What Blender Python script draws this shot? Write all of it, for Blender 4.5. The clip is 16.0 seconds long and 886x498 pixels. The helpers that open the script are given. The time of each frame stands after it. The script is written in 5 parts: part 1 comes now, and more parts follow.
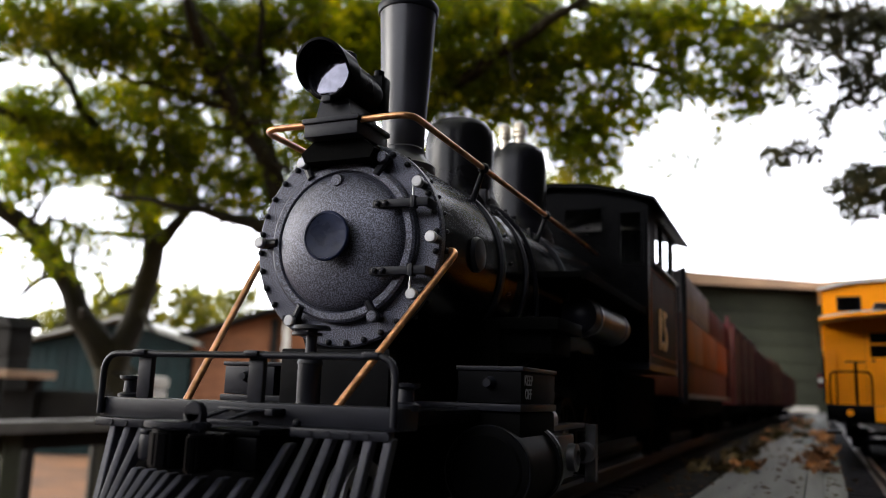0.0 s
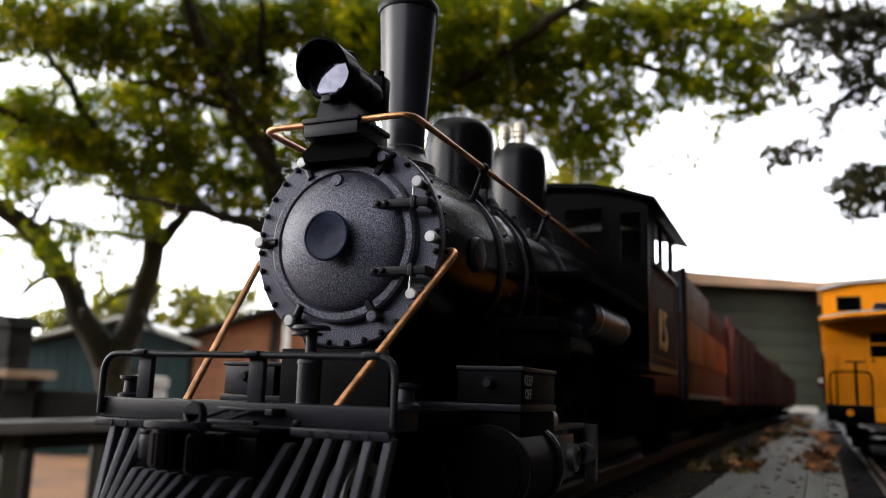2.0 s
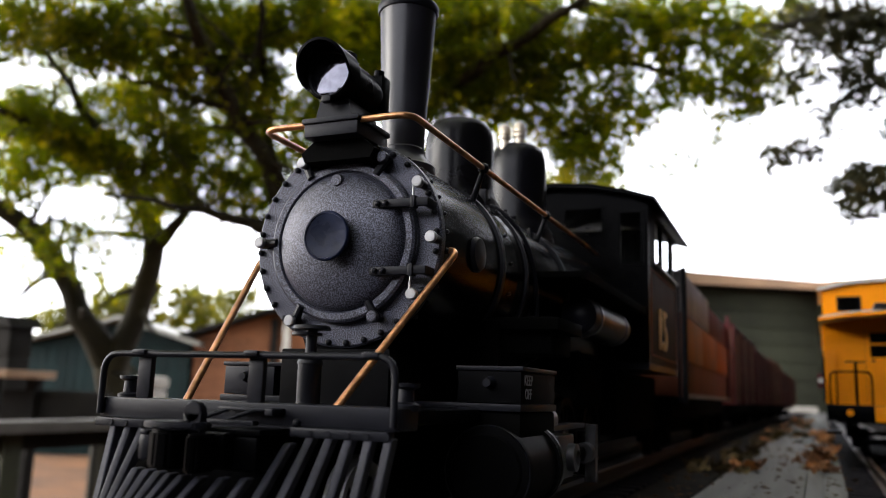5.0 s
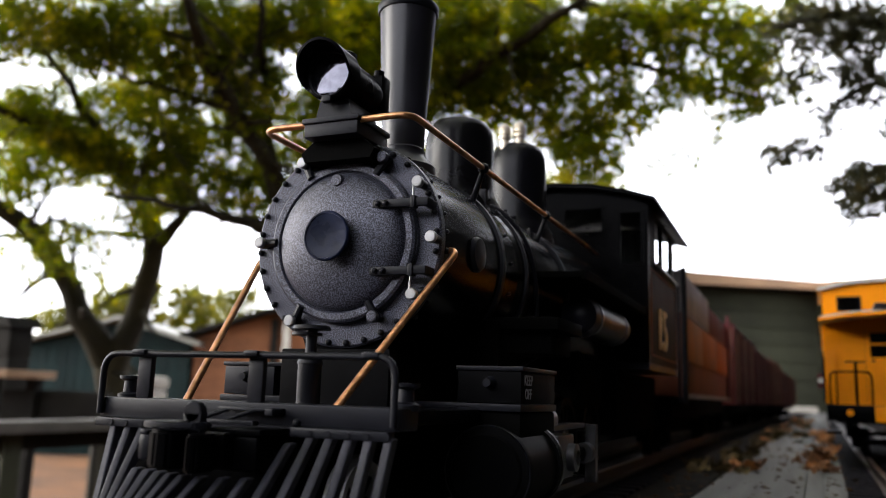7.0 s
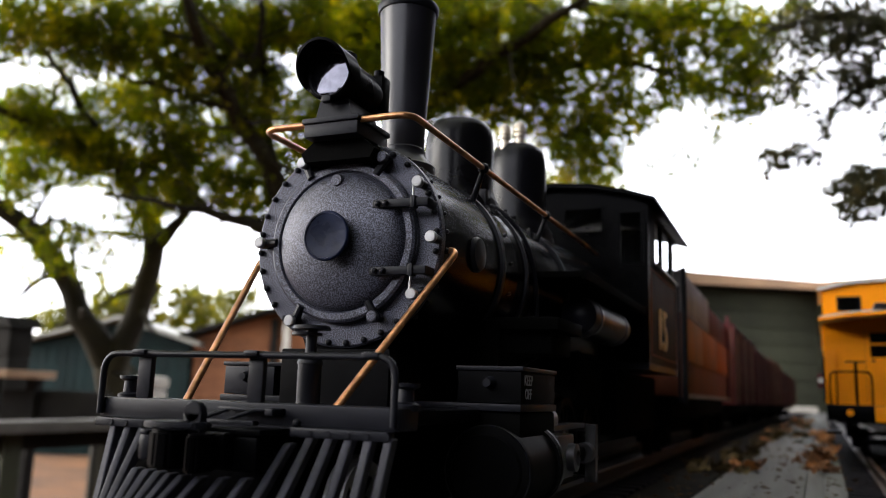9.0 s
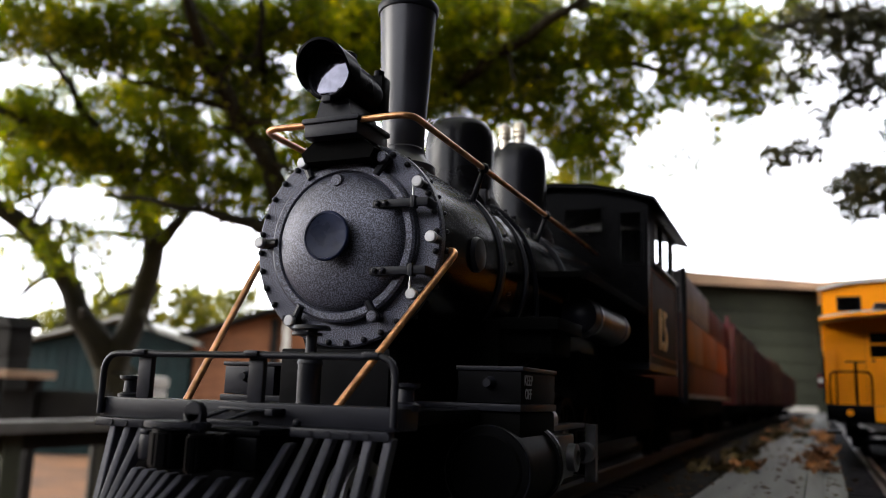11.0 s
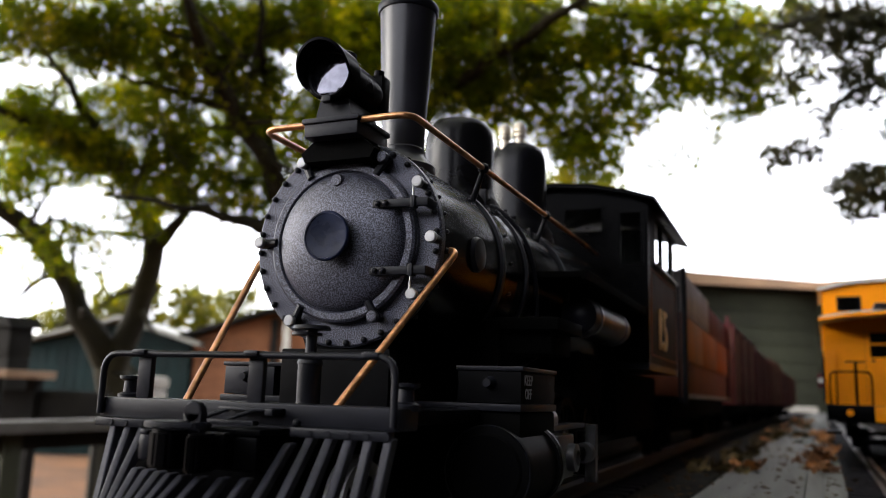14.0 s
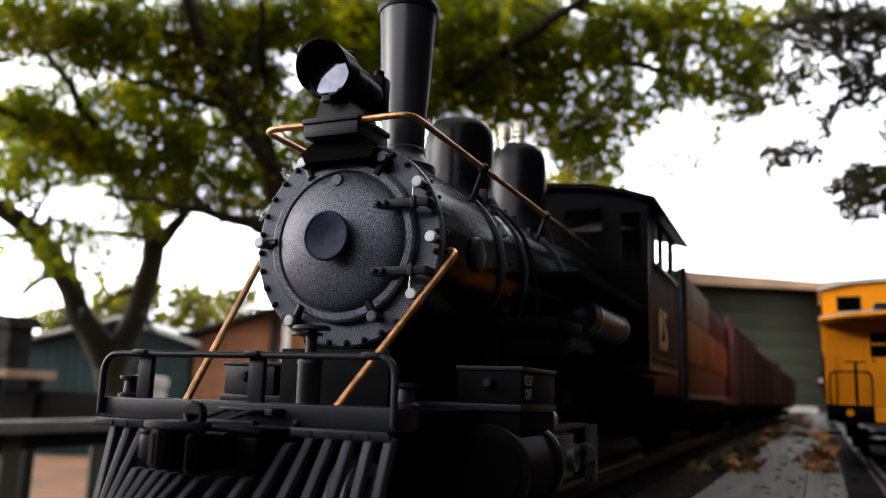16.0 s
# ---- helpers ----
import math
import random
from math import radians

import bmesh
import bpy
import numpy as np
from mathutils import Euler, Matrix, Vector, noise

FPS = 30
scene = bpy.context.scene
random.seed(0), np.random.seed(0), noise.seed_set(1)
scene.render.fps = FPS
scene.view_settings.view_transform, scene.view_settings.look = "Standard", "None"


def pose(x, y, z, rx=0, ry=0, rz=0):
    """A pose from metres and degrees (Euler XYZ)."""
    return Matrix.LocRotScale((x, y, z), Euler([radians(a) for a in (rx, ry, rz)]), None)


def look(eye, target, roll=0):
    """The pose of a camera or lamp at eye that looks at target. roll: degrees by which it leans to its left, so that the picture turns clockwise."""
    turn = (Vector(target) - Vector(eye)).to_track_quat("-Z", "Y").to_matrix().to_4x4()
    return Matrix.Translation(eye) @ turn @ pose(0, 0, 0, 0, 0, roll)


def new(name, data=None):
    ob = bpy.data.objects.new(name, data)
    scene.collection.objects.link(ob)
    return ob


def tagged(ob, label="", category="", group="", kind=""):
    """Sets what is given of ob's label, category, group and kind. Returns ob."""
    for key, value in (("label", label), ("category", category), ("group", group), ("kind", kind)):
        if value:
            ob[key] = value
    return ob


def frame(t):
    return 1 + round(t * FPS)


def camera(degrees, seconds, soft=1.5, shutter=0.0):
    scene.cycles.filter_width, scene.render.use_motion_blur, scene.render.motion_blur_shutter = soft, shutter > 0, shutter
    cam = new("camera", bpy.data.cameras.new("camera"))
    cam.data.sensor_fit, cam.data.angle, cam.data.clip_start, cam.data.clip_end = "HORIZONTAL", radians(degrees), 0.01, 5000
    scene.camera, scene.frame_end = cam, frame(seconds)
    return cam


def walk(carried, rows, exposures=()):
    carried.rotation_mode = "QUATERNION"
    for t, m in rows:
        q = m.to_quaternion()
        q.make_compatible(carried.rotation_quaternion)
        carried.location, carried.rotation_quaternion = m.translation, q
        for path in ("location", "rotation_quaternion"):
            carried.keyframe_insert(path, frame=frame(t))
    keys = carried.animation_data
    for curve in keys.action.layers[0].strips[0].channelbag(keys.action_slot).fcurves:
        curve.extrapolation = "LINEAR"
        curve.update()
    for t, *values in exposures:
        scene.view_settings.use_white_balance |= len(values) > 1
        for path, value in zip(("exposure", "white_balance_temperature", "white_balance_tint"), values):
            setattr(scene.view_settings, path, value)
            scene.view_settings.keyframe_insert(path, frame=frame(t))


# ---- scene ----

# ---------- camera ----------
cam = camera(56.98, 16.0, 0.95)
EYE = Vector((0.1325, -0.2272, 0.0429))
AIM = EYE + Vector((-0.38991, 0.90431, 0.17375))
walk(cam, [(0.0, look(EYE, AIM, 1.847)), (16.0, look(EYE, AIM, 1.847))])
cam.data.dof.use_dof = True
cam.data.dof.focus_distance = 0.262
cam.data.dof.aperture_fstop = 15.0

# ---------- daylight ----------
scene.view_settings.exposure = -0.45
world = bpy.data.worlds.new("sky")
scene.world = world
world.use_nodes = True
wn, wl = world.node_tree.nodes, world.node_tree.links
sky = wn.new("ShaderNodeTexSky")
sky.sky_type = "NISHITA"
sky.sun_disc = False
sky.sun_elevation = radians(24)
sky.sun_rotation = radians(245)
sky.dust_density = 2.0
haze = wn.new("ShaderNodeHueSaturation")
haze.inputs["Saturation"].default_value = 0.38
wl.new(sky.outputs[0], haze.inputs["Color"])
cover = wn.new("ShaderNodeMix")      # an even white cloud cover over most of the sky
cover.data_type = "RGBA"
cover.inputs["Factor"].default_value = 0.8
cover.inputs["B"].default_value = (3.06, 3.02, 3.28, 1)
wl.new(haze.outputs[0], cover.inputs["A"])
wl.new(cover.outputs["Result"], wn["Background"].inputs["Color"])
wn["Background"].inputs["Strength"].default_value = 1.7
sun_lamp = bpy.data.lights.new("sun", "SUN")
sun_lamp.energy, sun_lamp.angle, sun_lamp.color = 3.4, radians(30), (1.0, 0.96, 0.90)
new("sun", sun_lamp).matrix_world = look((-5.6, -2.6, 2.7), (0, 0, 0))


# ---------- materials ----------
def material(name, color, rough=0.5, metal=0.0, grain=0.15, scale=200.0, bump=0.1, bump_scale=None, stain=0.2,
             stain_scale=8.0, spec=0.5, random_value=0.0, stretch=(1, 1, 1), second=None, coat=0.0):
    """Base colour varied by a fine grain and broad stains, roughness varied too, fine relief."""
    m = bpy.data.materials.new(name)
    m.use_nodes = True
    n, l = m.node_tree.nodes, m.node_tree.links
    b = n["Principled BSDF"]
    co = n.new("ShaderNodeTexCoord")
    mp = n.new("ShaderNodeMapping")
    mp.inputs["Scale"].default_value = stretch
    l.new(co.outputs["Object"], mp.inputs["Vector"])
    fine, broad = n.new("ShaderNodeTexNoise"), n.new("ShaderNodeTexNoise")
    fine.inputs["Scale"].default_value, fine.inputs["Detail"].default_value = scale, 5
    broad.inputs["Scale"].default_value, broad.inputs["Detail"].default_value = stain_scale, 4
    for t in (fine, broad):
        l.new(mp.outputs[0], t.inputs["Vector"])
    mixer = n.new("ShaderNodeMix")
    mixer.data_type = "RGBA"
    dark = [c * (1 - stain) for c in color] if second is None else second
    light = [min(1, c * (1 + grain)) for c in color]
    ramp = n.new("ShaderNodeValToRGB")
    ramp.color_ramp.elements[0].position, ramp.color_ramp.elements[1].position = 0.35, 0.65
    l.new(broad.outputs["Fac"], ramp.inputs["Fac"])
    l.new(ramp.outputs["Color"], mixer.inputs["Factor"])
    mixer.inputs["A"].default_value, mixer.inputs["B"].default_value = (*dark, 1), (*light, 1)
    hsv = n.new("ShaderNodeHueSaturation")
    l.new(mixer.outputs["Result"], hsv.inputs["Color"])
    val = n.new("ShaderNodeMapRange")
    val.inputs["To Min"].default_value, val.inputs["To Max"].default_value = 1 - grain, 1 + grain
    l.new(fine.outputs["Fac"], val.inputs["Value"])
    if random_value:
        info, add, mul = n.new("ShaderNodeObjectInfo"), n.new("ShaderNodeMapRange"), n.new("ShaderNodeMath")
        add.inputs["To Min"].default_value, add.inputs["To Max"].default_value = 1 - random_value, 1 + random_value
        l.new(info.outputs["Random"], add.inputs["Value"])
        mul.operation = "MULTIPLY"
        l.new(val.outputs[0], mul.inputs[0])
        l.new(add.outputs[0], mul.inputs[1])
        l.new(mul.outputs[0], hsv.inputs["Value"])
    else:
        l.new(val.outputs[0], hsv.inputs["Value"])
    l.new(hsv.outputs[0], b.inputs["Base Color"])
    rr = n.new("ShaderNodeMapRange")
    rr.inputs["To Min"].default_value, rr.inputs["To Max"].default_value = max(0.02, rough - 0.1), min(1, rough + 0.1)
    l.new(broad.outputs["Fac"], rr.inputs["Value"])
    l.new(rr.outputs[0], b.inputs["Roughness"])
    b.inputs["Metallic"].default_value = metal
    b.inputs["Specular IOR Level"].default_value = spec
    b.inputs["Coat Weight"].default_value = coat
    if bump:
        bp = n.new("ShaderNodeBump")
        bp.inputs["Strength"].default_value = bump
        bp.inputs["Distance"].default_value = 0.3 / (bump_scale or scale)
        src = fine
        if bump_scale:
            src = n.new("ShaderNodeTexNoise")
            src.inputs["Scale"].default_value, src.inputs["Detail"].default_value = bump_scale, 3
            l.new(mp.outputs[0], src.inputs["Vector"])
        l.new(src.outputs["Fac"], bp.inputs["Height"])
        l.new(bp.outputs[0], b.inputs["Normal"])
    return m


def speckled_material(name, dark, light):
    """Sprayed graphite paint: fine light specks on a dark coat, slightly rough to the touch."""
    m = bpy.data.materials.new(name)
    m.use_nodes = True
    n, l = m.node_tree.nodes, m.node_tree.links
    b = n["Principled BSDF"]
    co = n.new("ShaderNodeTexCoord")
    speck, cloud = n.new("ShaderNodeTexNoise"), n.new("ShaderNodeTexNoise")
    speck.inputs["Scale"].default_value, speck.inputs["Detail"].default_value = 2500, 1.0
    cloud.inputs["Scale"].default_value, cloud.inputs["Detail"].default_value = 90, 3
    for t in (speck, cloud):
        l.new(co.outputs["Object"], t.inputs["Vector"])
    ramp = n.new("ShaderNodeValToRGB")
    ramp.color_ramp.elements[0].position, ramp.color_ramp.elements[1].position = 0.40, 0.72
    ramp.color_ramp.elements[0].color, ramp.color_ramp.elements[1].color = (*dark, 1), (*light, 1)
    l.new(speck.outputs["Fac"], ramp.inputs["Fac"])
    l.new(ramp.outputs[0], b.inputs["Base Color"])
    rough = n.new("ShaderNodeMapRange")
    rough.inputs["To Min"].default_value, rough.inputs["To Max"].default_value = 0.32, 0.5
    l.new(cloud.outputs["Fac"], rough.inputs["Value"])
    l.new(rough.outputs[0], b.inputs["Roughness"])
    b.inputs["Metallic"].default_value = 0.3
    b.inputs["Specular IOR Level"].default_value = 0.35
    bp = n.new("ShaderNodeBump")
    bp.inputs["Strength"].default_value, bp.inputs["Distance"].default_value = 0.5, 0.00012
    l.new(speck.outputs["Fac"], bp.inputs["Height"])
    l.new(bp.outputs[0], b.inputs["Normal"])
    return m


def leaf_material(name, green, other, through_light=0.55):
    """Leaves: colour from leaf to leaf, sunlit and shaded sprays put into the colour, part of the light goes through
    them.
    """
    m = bpy.data.materials.new(name)
    m.use_nodes = True
    n, l = m.node_tree.nodes, m.node_tree.links
    b, out = n["Principled BSDF"], n["Material Output"]
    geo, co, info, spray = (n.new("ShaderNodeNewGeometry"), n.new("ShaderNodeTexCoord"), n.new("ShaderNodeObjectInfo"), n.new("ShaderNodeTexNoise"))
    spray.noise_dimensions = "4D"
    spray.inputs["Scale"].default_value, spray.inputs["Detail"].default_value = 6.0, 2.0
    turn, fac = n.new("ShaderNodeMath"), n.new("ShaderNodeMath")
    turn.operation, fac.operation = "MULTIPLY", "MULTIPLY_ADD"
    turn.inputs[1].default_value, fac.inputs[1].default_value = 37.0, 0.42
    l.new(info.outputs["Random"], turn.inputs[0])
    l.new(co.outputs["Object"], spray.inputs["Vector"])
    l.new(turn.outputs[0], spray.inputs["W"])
    # broad noise shifts whole sprays towards yellow, as if the sun were on them
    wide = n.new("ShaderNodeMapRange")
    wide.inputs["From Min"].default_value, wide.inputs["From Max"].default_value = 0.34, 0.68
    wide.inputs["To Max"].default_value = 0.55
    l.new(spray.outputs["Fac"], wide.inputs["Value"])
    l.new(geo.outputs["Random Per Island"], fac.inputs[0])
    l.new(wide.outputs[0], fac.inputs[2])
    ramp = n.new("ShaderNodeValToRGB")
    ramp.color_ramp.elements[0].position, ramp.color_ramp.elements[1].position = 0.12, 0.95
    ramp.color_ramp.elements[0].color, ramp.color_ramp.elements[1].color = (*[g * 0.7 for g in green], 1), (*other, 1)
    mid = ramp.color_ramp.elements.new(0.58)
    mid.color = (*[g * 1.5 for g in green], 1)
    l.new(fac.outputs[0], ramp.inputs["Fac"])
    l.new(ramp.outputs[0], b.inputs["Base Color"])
    b.inputs["Roughness"].default_value = 0.4
    b.inputs["Specular IOR Level"].default_value = 0.2
    tr, mix = n.new("ShaderNodeBsdfTranslucent"), n.new("ShaderNodeMixShader")
    tint = n.new("ShaderNodeHueSaturation")
    tint.inputs["Saturation"].default_value, tint.inputs["Value"].default_value = 1.15, 2.0
    l.new(ramp.outputs[0], tint.inputs["Color"])
    l.new(tint.outputs[0], tr.inputs["Color"])
    mix.inputs[0].default_value = through_light
    l.new(b.outputs[0], mix.inputs[1])
    l.new(tr.outputs[0], mix.inputs[2])
    l.new(mix.outputs[0], out.inputs["Surface"])
    return m


def glass_material(name, rough=0.05):
    m = bpy.data.materials.new(name)
    m.use_nodes = True
    b = m.node_tree.nodes["Principled BSDF"]
    b.inputs["Transmission Weight"].default_value = 1.0
    b.inputs["Roughness"].default_value = rough
    b.inputs["IOR"].default_value = 1.45
    return m


BLACK = material("black_satin_plastic", (0.0070, 0.0074, 0.0110), 0.38, 0, 0.25, 900, 0.12, 1500, 0.3, 40, spec=0.15)
STACK = material("black_satin_barrel_paint", (0.012, 0.012, 0.018), 0.33, 0, 0.15, 700, 0.03, 1800, 0.2, 60, spec=0.42)
DOME = material("black_gloss_dome_paint", (0.003, 0.003, 0.0052), 0.30, 0, 0.15, 700, 0.03, 1800, 0.2, 60, spec=0.2)
CAST = speckled_material("stippled_graphite_paint", (0.013, 0.0135, 0.020), (0.115, 0.12, 0.165))
BOILER = material("glossy_black_boiler_paint", (0.0022, 0.0022, 0.003), 0.19, 0, 0.25, 900, 0.08, 1500, 0.3, 40, spec=0.065)
NAVY = material("dark_navy_cap_plastic", (0.006, 0.010, 0.030), 0.3, 0, 0.2, 400, 0.15, 300, 0.4, 120, spec=0.12)
FLAT = material("flat_black_paint", (0.0012, 0.0012, 0.0015), 0.30, 0, 0.3, 700, 0.1, 1200, 0.3, 50, spec=0.03)
# greyer than the engine black: the light on the sloping slats is in the colour
SLAT = material("lightened_black_slat_paint", (0.030, 0.030, 0.040), 0.5, 0, 0.3, 900, 0.25, 1300, 0.35, 60, spec=0.2)
SEMI = material("semi_matte_black_paint", (0.003, 0.003, 0.0035), 0.55, 0, 0.3, 700, 0.15, 900, 0.3, 50, spec=0.025)
COPPER = material("copper_rail", (0.66, 0.33, 0.16), 0.34, 0.9, 0.3, 500, 0.15, 700, 0.4, 150)
BRIGHT = material("bright_brassy_metal", (0.72, 0.64, 0.52), 0.35, 0.5, 0.12, 900, 0.1, 1500, 0.2, 100)
SILVER = material("silver_metal", (0.32, 0.32, 0.33), 0.45, 0.6, 0.12, 900, 0.1, 1500, 0.2, 100)
STEEL = material("dull_steel", (0.11, 0.11, 0.12), 0.4, 0.8, 0.2, 600, 0.1, 900, 0.4, 60)
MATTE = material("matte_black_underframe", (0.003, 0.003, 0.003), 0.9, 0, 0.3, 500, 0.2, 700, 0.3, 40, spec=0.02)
SOIL_AND_SHADE = material("soil_and_shade_bed", (0.013, 0.011, 0.009), 0.95, 0, 0.5, 150, 0.8, 200, 0.4, 12, spec=0.02, random_value=0.15)
GREY = material("grey_plate_paint", (0.25, 0.235, 0.24), 0.5, 0, 0.2, 300, 0.1, 600, 0.3, 30, spec=0.1)
ORANGE = material("orange_panel_paint", (0.30, 0.088, 0.016), 0.5, 0, 0.2, 300, 0.1, 600, 0.4, 20, spec=0.1)
GOLD = material("faded_gold_lettering", (0.75, 0.46, 0.20), 0.5, 0.05, 0.15, 600, 0.05, 900, 0.3, 60)
PALE = material("pale_lettering", (0.24, 0.24, 0.26), 0.6, 0, 0.15, 600, 0.05, 900, 0.3, 200)
YELLOW = material("yellow_orange_paint", (0.82, 0.265, 0.002), 0.45, 0, 0.06, 200, 0.05, 500, 0.12, 12, spec=0.1)
PALE_ROOF = material("pale_grey_roof_paint", (0.50, 0.48, 0.46), 0.6, 0, 0.1, 200, 0.1, 400, 0.2, 20)
MAROON = material("maroon_paint", (0.085, 0.02, 0.024), 0.5, 0, 0.2, 250, 0.1, 500, 0.3, 15, spec=0.1)
BROWN = material("oxide_brown_boards", (0.14, 0.046, 0.026), 0.6, 0, 0.25, 250, 0.15, 500, 0.35, 15, random_value=0.15, spec=0.1)
WORN_BOARD = material("worn_tan_brown_boards", (0.21, 0.105, 0.068), 0.65, 0, 0.3, 250, 0.2, 500, 0.5, 25, random_value=0.2, spec=0.1)
RUST = material("rail_rust", (0.05, 0.031, 0.02), 0.5, 0.5, 0.3, 300, 0.2, 500, 0.4, 20)
TIE = material("dark_sleeper_plastic", (0.011, 0.010, 0.012), 0.8, 0, 0.3, 300, 0.3, 500, 0.3, 20, random_value=0.2, spec=0.03)
GREY_WOOD = material("weathered_grey_timber", (0.165, 0.162, 0.150), 0.8, 0, 0.4, 120, 0.6, 160, 0.5, 9, random_value=0.12,
                     stretch=(1, 0.06, 1), spec=0.1)
FENCE_WOOD = material("grey_fence_timber", (0.098, 0.094, 0.085), 0.85, 0, 0.3, 60, 0.3, 90, 0.4, 4, random_value=0.1)
DARK_WOOD = material("dark_stained_timber", (0.010, 0.009, 0.0075), 0.8, 0, 0.3, 40, 0.3, 60, 0.4, 3, random_value=0.2, spec=0.15)
GREEN_BOARD = material("dark_olive_boards", (0.044, 0.047, 0.029), 0.75, 0, 0.2, 20, 0.2, 40, 0.35, 1.5, random_value=0.15, spec=0.2)
TEAL = material("dark_teal_boards", (0.006, 0.0155, 0.0155), 0.7, 0, 0.2, 20, 0.2, 40, 0.3, 2, random_value=0.2, spec=0.15)
RED_BOARD = material("red_brown_boards", (0.18, 0.075, 0.035), 0.8, 0, 0.2, 15, 0.3, 30, 0.35, 1.5, random_value=0.15, spec=0.2)
TIN = material("pale_roof_sheet", (0.24, 0.24, 0.205), 0.55, 0.1, 0.12, 10, 0.1, 30, 0.25, 1.2)
FASCIA = material("tan_fascia_board", (0.40, 0.24, 0.13), 0.7, 0, 0.25, 20, 0.2, 40, 0.4, 1.2)
PLASTER = material("whitewashed_post", (0.6, 0.57, 0.5), 0.8, 0, 0.1, 20, 0.2, 50, 0.3, 3)
BARK = material("grey_brown_bark", (0.022, 0.0185, 0.0095), 0.9, 0, 0.4, 30, 0.8, 25, 0.45, 3, spec=0.2)
DIRT = material("leaf_strewn_earth", (0.105, 0.048, 0.018), 0.95, 0, 0.4, 12, 0.6, 8, 0.45, 0.8, spec=0.2, second=(0.055, 0.031, 0.016))
DRY = material("dry_fallen_leaf", (0.36, 0.135, 0.032), 0.75, 0, 0.3, 150, 0.5, 260, 0.5, 60, random_value=0.6)
OLD_LEAF = material("old_brown_leaf", (0.085, 0.06, 0.026), 0.85, 0, 0.4, 150, 0.5, 260, 0.5, 60, random_value=0.5, spec=0.1)
LITTER = material("dark_leaf_litter", (0.085, 0.05, 0.022), 0.9, 0, 0.5, 300, 0.3, 300, 0.6, 60, spec=0.05)
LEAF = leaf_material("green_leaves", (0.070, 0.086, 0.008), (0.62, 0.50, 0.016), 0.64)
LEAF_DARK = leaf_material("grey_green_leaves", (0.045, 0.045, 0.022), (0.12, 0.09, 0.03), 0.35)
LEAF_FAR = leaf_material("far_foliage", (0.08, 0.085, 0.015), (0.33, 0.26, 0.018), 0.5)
PANE = glass_material("window_glass", 0.03)
REFLECTOR = material("silvered_mirror_lens", (0.115, 0.115, 0.14), 0.05, 0.95, 0.12, 700, 0.05, 260, 0.2, 160)


# ---------- mesh helpers ----------
def box(bm, x0, x1, y0, y1, z0, z1, bevel=0.0):
    r = bmesh.ops.create_cube(bm, size=1.0)
    for v in r["verts"]:
        v.co = Vector(((x0 + x1) / 2 + v.co.x * (x1 - x0), (y0 + y1) / 2 + v.co.y * (y1 - y0), (z0 + z1) / 2 + v.co.z * (z1 - z0)))
    if bevel:
        es = list({e for v in r["verts"] for e in v.link_edges})
        bmesh.ops.bevel(bm, geom=es, offset=bevel, segments=2, affect="EDGES", profile=0.6)


def rod(bm, a, b, r0, r1=None, seg=20, caps=True):
    """A round bar or cone from a to b."""
    a, b = Vector(a), Vector(b)
    turn = (b - a).to_track_quat("Z", "Y").to_matrix().to_4x4()
    bmesh.ops.create_cone(bm, cap_ends=caps, segments=seg, radius1=r0, radius2=r0 if r1 is None else r1, depth=(b - a).length,
                          matrix=Matrix.Translation((a + b) / 2) @ turn)


def lathe(bm, profile, base=(0, 0, 0), axis="z", seg=48):
    """Turns a profile of (radius, height) round an axis."""
    rings = []
    for r, h in profile:
        ring = []
        for i in range(seg):
            a = 2 * math.pi * i / seg
            c, s = r * math.cos(a), r * math.sin(a)
            p = (c, s, h) if axis == "z" else ((c, h, s) if axis == "y" else (h, c, s))
            ring.append(bm.verts.new(Vector(base) + Vector(p)))
        rings.append(ring)
    for a, b in zip(rings, rings[1:]):
        for i in range(seg):
            j = (i + 1) % seg
            bm.faces.new((a[i], a[j], b[j], b[i]))
    for ring in (rings[0], rings[-1]):
        if profile[rings.index(ring)][0] > 1e-6:
            bm.faces.new(ring)
    bmesh.ops.remove_doubles(bm, verts=bm.verts, dist=1e-7)
    bmesh.ops.recalc_face_normals(bm, faces=bm.faces)


def fillet(pts, r, n=7):
    """A bent line with its corners rounded."""
    pts = [Vector(p) for p in pts]
    out = [pts[0]]
    for a, b, c in zip(pts, pts[1:], pts[2:]):
        u, v = (a - b), (c - b)
        k = min(r, u.length * 0.49, v.length * 0.49)
        p, q = b + u.normalized() * k, b + v.normalized() * k
        for i in range(n + 1):
            t = i / n
            out.append(p * (1 - t) ** 2 + b * 2 * t * (1 - t) + q * t * t)
    return out + [pts[-1]]


